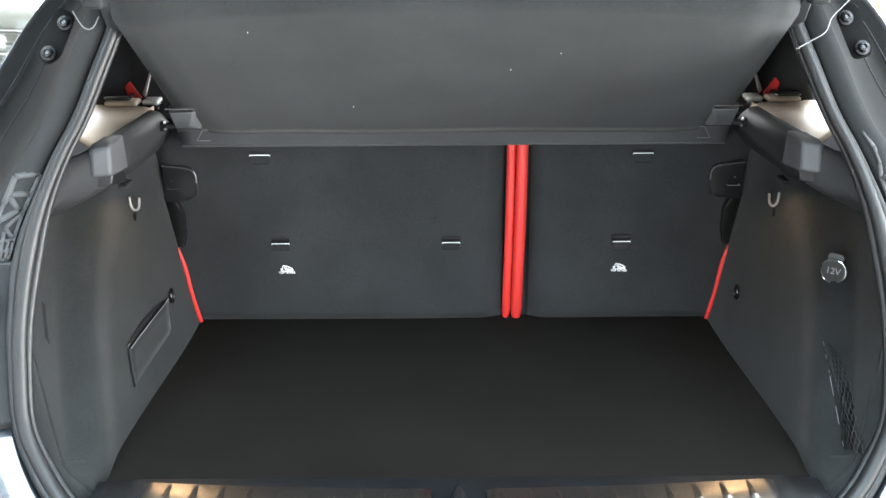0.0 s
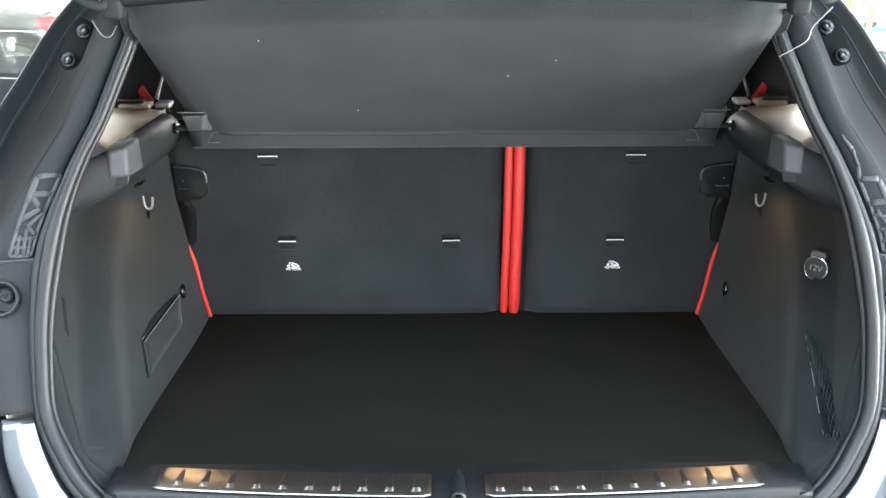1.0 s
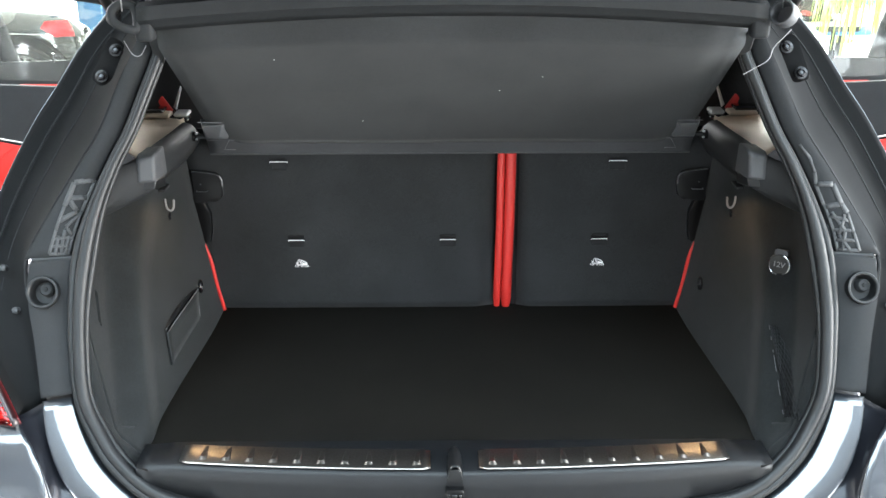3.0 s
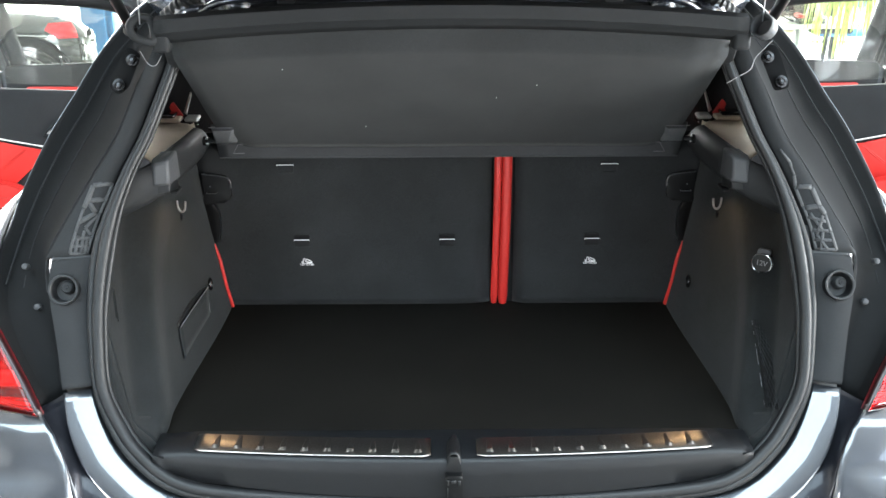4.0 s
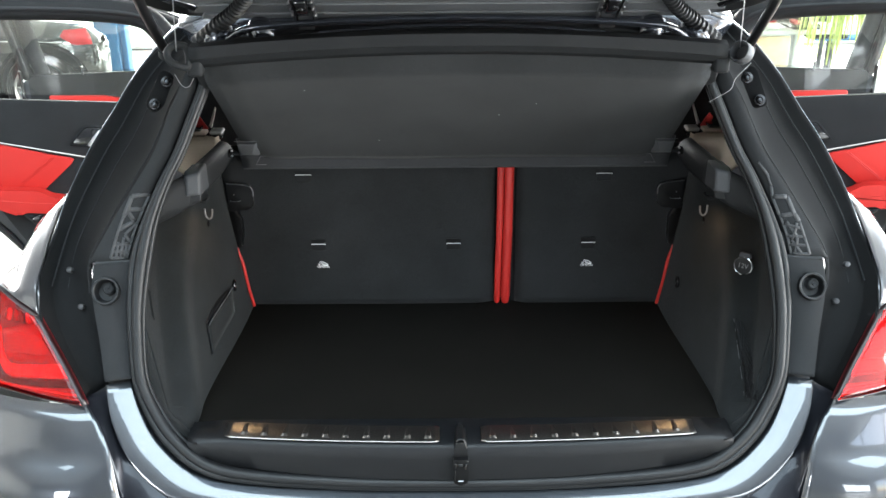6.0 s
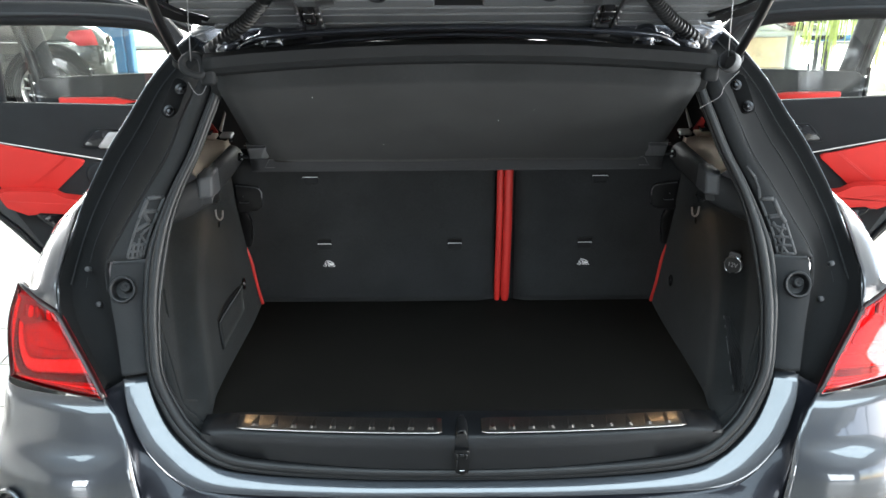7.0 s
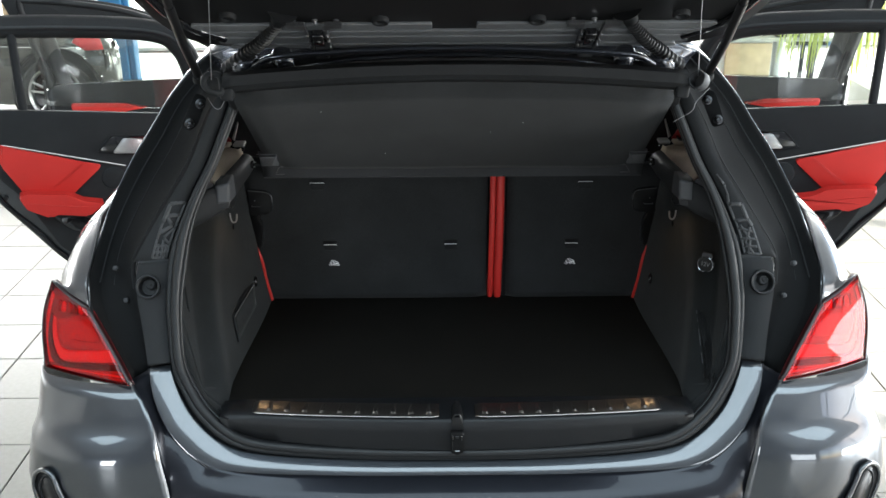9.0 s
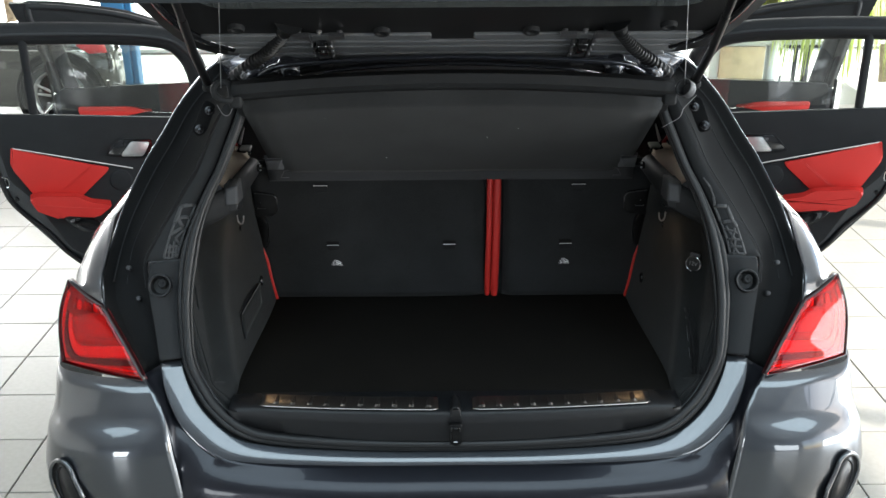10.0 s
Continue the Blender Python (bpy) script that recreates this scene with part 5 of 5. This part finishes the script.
REAR = dict(
    shell=[(0, .32), (.56, .32), (.665, .43), (.735, .53), (.850, .683), (.885, .90), (.885, .99), (0, .89)],
    trim=[(.02, .40), (.55, .40), (.642, .46), (.757, .69), (.825, .77), (.845, .92), (.845, 1.031), (.02, .932)],
    edge=[(.55, .335), (.655, .44), (.72, .54), (.832, .69), (.872, .90), (.87, 1.04)],
    frame=[(.885, 1.03), (.87, 1.19), (.845, 1.304), (.80, 1.311), (.50, 1.297), (.21, 1.262), (.115, 1.195), (.075, 1.08), (.065, .94)],
    glass=[(.86, 1.04), (.84, 1.30), (.50, 1.29), (.20, 1.26), (.10, 1.08), (.09, .95)],
    bars=[((.702, .96), (.700, 1.30), .016)],
    belt=[(.875, 1.035), (.55, .992), (.02, .928)],
    red=[[(.800, .898), (.785, .890), (.525, .801), (.456, .781), (.586, .672), (.742, .696), (.814, .829)]],
    seams=[((.529, .797), (.676, .690)), ((.522, .795), (.669, .688))],
    arm=[(.765, .707), (.734, .716), (.591, .694), (.546, .664), (.47, .645), (.493, .628), (.533, .602), (.64, .624), (.667, .613), (.743, .656)])
FRONT = dict(
    shell=[(0, .32), (1.02, .30), (1.06, .42), (1.07, .86), (0, .82)],
    trim=[(.02, .36), (1.0, .36), (1.03, .45), (1.03, .880), (.02, .85)],
    edge=[(1.02, .32), (1.05, .42), (1.06, .90)],
    frame=[(1.03, .86), (1.07, 1.06), (1.11, 1.25), (1.07, 1.268), (.88, 1.245), (.62, 1.185), (.30, 1.04), (.06, .86)],
    glass=[(1.01, .86), (1.05, 1.06), (1.08, 1.24), (.88, 1.22), (.62, 1.16), (.30, 1.02), (.08, .86)],
    bars=[((.955, .80), (1.035, 1.18), .036)], bar=.026,
    belt=[(1.03, .888), (.02, .858)],
    red=[[(.96, .787), (.72, .768), (.60, .74), (.94, .70)]], seams=[], arm=[])
for s in (-1, 1):
    door(s, (.90, 1.78), (.93, -.37), REAR, False)
    door(s, (.90, 2.93), (.94, -.34), FRONT, True)


# ---------------------------------------------------------------- showroom: columns, windows, other things
for i in range(9):
    y = -9.1 + 2.1 * i
    quad_wall("window_mullion", box(6.98, 7.06, y - .04, y + .04, .3, 3.7, .005), ALU, "aluminium window mullion", "window")
for x in (-8.6, -5.6, .2, 3.2, 6.2):
    quad_wall("window_mullion", box(x - .04, x + .04, 7.90, 7.97, .12, 3.9, .005), ALU, "aluminium window mullion", "window")
quad_wall("base_strip", box(-8.8, -1.2, 7.90, 7.96, 0, .035, .003), LAMINATE, "pale base strip under the front windows")
col = tagged(part("column", merge(box(-2.93, -2.72, 7.0, 7.2, -.0775, 4.7, .01), box(-2.715, -2.66, 7.03, 7.17, -.0775, 4.7, .008)), BLUE), "blue painted steel column", "column", kind="structure")

OUTSIDE = glow("bright_daylight_outside", (1.0, 1.0, 0.97), 2.2)
quad_wall("backdrop", box(-16, 14, 15.0, 15.1, -.2, 8), OUTSIDE, "blown-out white daylight outside the front windows", "backdrop")
quad_wall("pavement", box(-16, 14, 8.2, 15.0, -.2, -.02), WALLPAINT, "pale sunlit paving outside the front windows", "pavement")

# black estate car parked across
other = thing("parked_car", (-4.2, 5.9, 0), "glossy black parked car seen from its flank", "car")
BLACKPAINT = mat("black_car_paint", (.040, .036, .031), .16, .3, 1.0, .2, 2000, .1, 3)
BLACKPAINT.node_tree.nodes["Principled BSDF"].inputs["Coat IOR"].default_value = 1.9
LIGHTALLOY = mat("light_alloy", (.55, .55, .55), .3, .9, 0, .05, 200, .05, 5)


def flank():
    rows = []
    secs = [(-2.33, .15, .66, 0), (-2.36, .06, .70, 0), (-2.42, .02, .74, 0), (-2.55, .0, .77, .01), (-2.75, -.005, .79, .03), (-3.1, -.01, .80, .02), (-3.4, -.01, .81, .12), (-3.8, -.01, .82, .34), (-4.6, -.01, .82, .40), (-5.6, .0, .80, .06), (-6.1, .12, .70, 0)]
    for x, dy, zt, up in secs:
        rows.append([Vector((x - .55 * o, 5.50 + dy + o, z)) for o, z in ((.06, .22), (.02, .30), (.0, .45), (.0, .56), (.012, .60), (.0, .64), (.03, zt - .05), (.07, zt), (.16, zt + .01), (.32, zt + up), (.55, zt - .02 + up), (.75, zt - .08), (.95, zt - .14), (1.0, zt - .3), (.98, .22))])
    return skin(rows)


P("body", flank(), BLACKPAINT, other, "glossy black body side", solid=.01)
P("rear_face", skin([[Vector((-2.335 + dx - .55 * (y - 5.65), y, z)) for y in (5.65, 5.8, 6.2, 6.7)] for dx, z in ((0, .22), (0, .5), (0, .60), (-.02, .68))]), BLACKPAINT, other, "black bumper", solid=.01)
wm = Matrix(((.9, 0, 0, -2.775), (0, 0, -.9, 5.462), (0, .9, 0, .315), (0, 0, 0, 1)))
# no hollow here: a dark disc carries the arch's shade
P("wheel_arch", disc([(.001, -.02), (.345, -.02), (.350, .004), (.375, .008), (.385, -.03)], wm, 36), PAINT_IN, other, "dark disc for the wheel arch's shaded hollow")
wh = P("wheel", disc([(.20, -.14), (.27, -.15), (.300, -.12), (.302, .0), (.285, .028), (.235, .026), (.226, .01)], wm, 36), RUBBER, other, "black tyre on a ten-spoke alloy wheel")
under(part("rim", disc([(.206, .010), (.228, .030), (.234, .020), (.222, -.10), (.206, -.10), (.206, .01)], wm, 36), LIGHTALLOY), wh)
under(part("rim_well", disc([(.001, -.10), (.215, -.10), (.215, -.09)], wm, 30), GLOSSBLACK), wh)
under(part("hub", disc([(.001, .012), (.030, .012), (.040, .004), (.042, -.04)], wm, 20), LIGHTALLOY), wh)
for k in range(5):
    for da in (-.13, .13):
        a = 2 * math.pi * k / 5 + .3
        p0 = Vector((.034 * math.cos(a + da * 2), .034 * math.sin(a + da * 2), .002))
        p1 = Vector((.214 * math.cos(a + da * 1.4), .214 * math.sin(a + da * 1.4), .014))
        under(part("spoke", tube([wm @ p0, wm @ p1], [.013, .009], 6), LIGHTALLOY), wh)
P("tail_lamp", skin([[Vector((-2.40 - .12 * (1 - v), 5.475 + .05 * v, .64)), Vector((-2.41 - .20 * (1 - v), 5.472 + .05 * v, .70)), Vector((-2.44 - .14 * (1 - v), 5.49 + .05 * v, .745))] for v in (0, .33, .66, 1)]), LAMP_GUIDE, other, "red tail lamp", solid=.02)
P("trim_line", tube([(-2.6, 5.478, .655), (-3.2, 5.468, .672), (-5, 5.468, .66)], .006, 6), CHROME, other)
P("side_window", plate([(-3.45, .89), (-3.75, 1.10), (-4.7, 1.14), (-5.2, .89)], .006, Matrix(((1, 0, 0, 0), (0, .52, -.85, 5.18), (0, 1, 0, 0), (0, 0, 0, 1)))), GLOSSBLACK, other)
P("exhaust_trim", box(-2.36, -2.28, 5.50, 5.62, .33, .36, .006), CHROME, other)
P("wheel", disc([(.20, -.14), (.27, -.15), (.300, -.12), (.302, .0), (.285, .028), (.235, .026), (.001, .0)], wm @ Matrix.Translation((-2.6, 0, 0)), 36), RUBBER, other)

# desk with its cabinet, monitor and clutter
BEECH = mat("beech_veneer", (.58, .42, .25), .45, 0, 0, .15, 25, .08, 4)
desk = thing("office_desk", (2.9, 4.9, 0), "pale grey office desk with steel legs", "desk")
P("tabletop", box(1.80, 4.3, 4.55, 5.35, .715, .74, .004), LAMINATE, desk)
for x in (2.16, 4.2):
    P("leg", box(x - .03, x + .03, 4.62, 4.70, -.0775, .715, .004), ALU, desk)
    P("leg", box(x - .03, x + .03, 5.20, 5.28, -.0775, .715, .004), ALU, desk)
cab = thing("drawer_cabinet", (1.97, 4.95, 0), "low cabinet with a beech front", "cabinet")
P("body", box(1.72, 2.10, 4.60, 5.3, -.0775, .713, .004), LAMINATE, cab)
P("door", box(1.78, 2.09, 4.578, 4.598, .03, .70, .003), BEECH, cab, "plain beech door")
mon = thing("computer_monitor", (2.20, 4.77, .74), "black computer monitor on the desk", "monitor")
P("screen", box(2.00, 2.40, 4.72, 4.76, .765, 1.02, .008), GLOSSBLACK, mon)
P("stand", merge(box(2.17, 2.23, 4.75, 4.79, .74, .90, .004), box(2.10, 2.30, 4.68, 4.86, .74, .752, .003)), PLASTIC, mon)
phone = thing("desk_phone", (2.19, 4.62, .74), "dark desk phone with red keys", "phone")
P("body", box(2.10, 2.28, 4.58, 4.67, .74, .775, .01), GLOSSBLACK, phone)
P("receiver", box(2.10, 2.14, 4.575, 4.675, .775, .80, .008), RED_DARK, phone)
tagged(part("red_binder", box(1.80, 1.87, 4.58, 4.86, .741, .84, .004), RED), "red ring binder standing on the desk", "binder")
tagged(part("red_folder", box(1.89, 2.0, 4.62, 4.85, .781, .815, .004), RED), "red folder lying on a white box", "folder")
tagged(part("white_box", box(1.88, 2.02, 4.60, 4.88, .741, .780, .006), LAMINATE), "white cardboard box on the desk", "box")
under_desk = thing("pedestal", (2.5, 5.0, 0), "dark pedestal under the desk", "pedestal")
P("post", tube([(2.46, 5.0, -.05), (2.46, 5.0, .62)], .016, 10), PLASTIC, under_desk)
P("foot", disc([(.001, .03), (.16, .025), (.17, 0)], Matrix.Translation((2.46, 5.0, -.0775)), 20), PLASTIC, under_desk)
P("head", box(2.34, 2.62, 4.93, 5.07, .62, .70, .02), PLASTIC, under_desk)
chair = thing("office_chair", (3.0, 5.9, 0), "blue office chair behind the desk", "chair")
P("backrest", box(2.78, 3.16, 5.85, 5.93, .58, .95, .05), BLUE, chair)
P("seat", box(2.76, 3.18, 5.9, 6.35, .44, .52, .03), BLUE, chair)
P("post", tube([(2.97, 6.1, -.02), (2.97, 6.1, .44)], .03, 10), PLASTIC, chair)
for k in range(5):
    a = 2 * math.pi * k / 5
    P("foot", tube([(2.97, 6.1, .01), (2.97 + .28 * math.cos(a), 6.1 + .28 * math.sin(a), -.0475)], [.022, .03], 6), PLASTIC, chair)
tagged(part("side_board", box(2.55, 4.2, 4.0, 4.35, -.0775, .50, .008), LAMINATE), "low white side board", "cabinet")

# tall plant with long drooping leaves
LEAF = mat("yellow_green_leaf", (.50, .58, .10), .45, 0, 0, .3, 40, .2, 5)
BARK = mat("pale_trunk", (.36, .27, .17), .8, 0, 0, .3, 30, .2, 6, .5)
plant_rnd = random.Random(5)


def plant(x, y, top, trunk_pts, n, reach):
    pl = thing("indoor_palm", (trunk_pts[0][0], trunk_pts[0][1], 0), "tall indoor palm with drooping yellow-green leaves", "plant", "indoor palms")
    P("trunk", tube(cr(trunk_pts, 5), [.05 - .02 * i / (5 * (len(trunk_pts) - 1)) for i in range(5 * (len(trunk_pts) - 1) + 1)], 8), BARK, pl, "pale slanting trunk")
    P("pot", disc([(.001, 0), (.17, 0), (.20, .32), (.18, .33), (.17, .28), (.001, .28)], Matrix.Translation((trunk_pts[0][0], trunk_pts[0][1], -.0775)), 24), LAMINATE, pl, "white plant pot")
    for i in range(n):
        a = plant_rnd.uniform(0, 6.283)
        ln = reach * plant_rnd.uniform(.7, 1.15)
        out = Vector((math.cos(a), math.sin(a), 0))
        sidew = Vector((-math.sin(a), math.cos(a), 0))
        z0 = top + plant_rnd.uniform(-.12, .15)
        lift = plant_rnd.uniform(.05, .30)
        rows = []
        for k in range(9):
            t = k / 8
            p = Vector((x, y, z0)) + out * (ln * .40 * (1 - (1 - t) ** 1.7)) + Vector((0, 0, lift * math.sin(t * 3.14 * .6) - ln * .95 * t ** 2.0))
            w = .015 * min(1, t * 6 + .3) * (1 - t ** 3) + .002
            tilt = Vector((0, 0, .6 * math.sin(i * 2.4)))
            wd = (sidew + tilt).normalized()
            rows.append([p - wd * w, p + Vector((0, 0, -.004)), p + wd * w])
        P("leaf", skin(rows), LEAF, pl, solid=.001)


plant(2.34, 4.15, 1.36, [(3.05, 4.75, .28), (2.90, 4.60, .80), (2.56, 4.3, 1.13), (2.34, 4.15, 1.38)], 280, .78)
plant(3.35, 5.2, 1.50, [(3.45, 5.6, .28), (3.40, 5.5, .90), (3.35, 5.2, 1.50)], 90, .7)
plant(-3.9, 7.2, 1.95, [(-3.9, 7.2, .28), (-3.92, 7.2, 1.2), (-3.9, 7.2, 1.95)], 60, .7)

car.matrix_basis = SET_DOWN @ car.matrix_basis
shelf.matrix_basis = SET_DOWN @ shelf.matrix_basis
col.matrix_basis = SET_DOWN @ Matrix.Translation((-.21, 0, 0)) @ col.matrix_basis
# the parked car and the furniture are also moved to fit the camera's view
for ob in [o for o in scene.objects if o.parent is None and o.get("category") in ("car", "desk", "cabinet", "monitor", "phone", "binder", "folder", "box", "pedestal", "chair", "plant") and o != car]:
    ob.matrix_basis = SET_DOWN @ Matrix.Translation((-.15 if ob.matrix_basis.translation.x < -1 else .14, -.22 if ob == other else 0, -.0775 if ob == other else 0)) @ ob.matrix_basis

# floor tiles
TS, GAP = .2876, .0042
X0, Y0 = -1.3435, .618
near, far_v, far_f = [], [], []
for i in range(-27, 30):
    for j in range(-35, 27):
        x, y = X0 + i * TS, Y0 + j * TS
        if x < -9 or x + TS > 7 or y < -9.2 or y + TS > 8:
            continue
        cx, cy = x + TS / 2, y + TS / 2
        if .85 < abs(cx) < 3.1 and .25 < cy < 3.7 and len(near) < 300:
            near.append((cx, cy))
        else:
            h, b, k = TS / 2 - GAP / 2, .0018, len(far_v)
            far_v += [(cx + a * q, cy + c * q, z) for q, z in ((h, -.006), (h, -b), (h - b, 0)) for a, c in ((-1, -1), (1, -1), (1, 1), (-1, 1))]
            far_f += [(k + 8, k + 9, k + 10, k + 11)] + [(k + r + m_, k + r + (m_ + 1) % 4, k + r + 4 + (m_ + 1) % 4, k + r + 4 + m_) for r in (0, 4) for m_ in range(4)]
me = bpy.data.meshes.new("tiles")
me.from_pydata(far_v, [], far_f)
me.materials.append(TILE)
rest = new("tiles", me)
under(rest, ground)
rest["kind"] = "stuff"
h, b = TS / 2 - GAP / 2, .0018
tv = [(a * q, c * q, z) for q, z in ((h, -.006), (h, -b), (h - b, 0)) for a, c in ((-1, -1), (1, -1), (1, 1), (-1, 1))]
tf = [(8, 9, 10, 11)] + [(r + m_, r + (m_ + 1) % 4, r + 4 + (m_ + 1) % 4, r + 4 + m_) for r in (0, 4) for m_ in range(4)]
tile_me = bpy.data.meshes.new("tile")
tile_me.from_pydata(tv, [], tf)
tile_me.materials.append(TILE)
for cx, cy in near:
    o = new("tile", tile_me)
    o.location = (cx, cy, 0)
    under(o, ground)
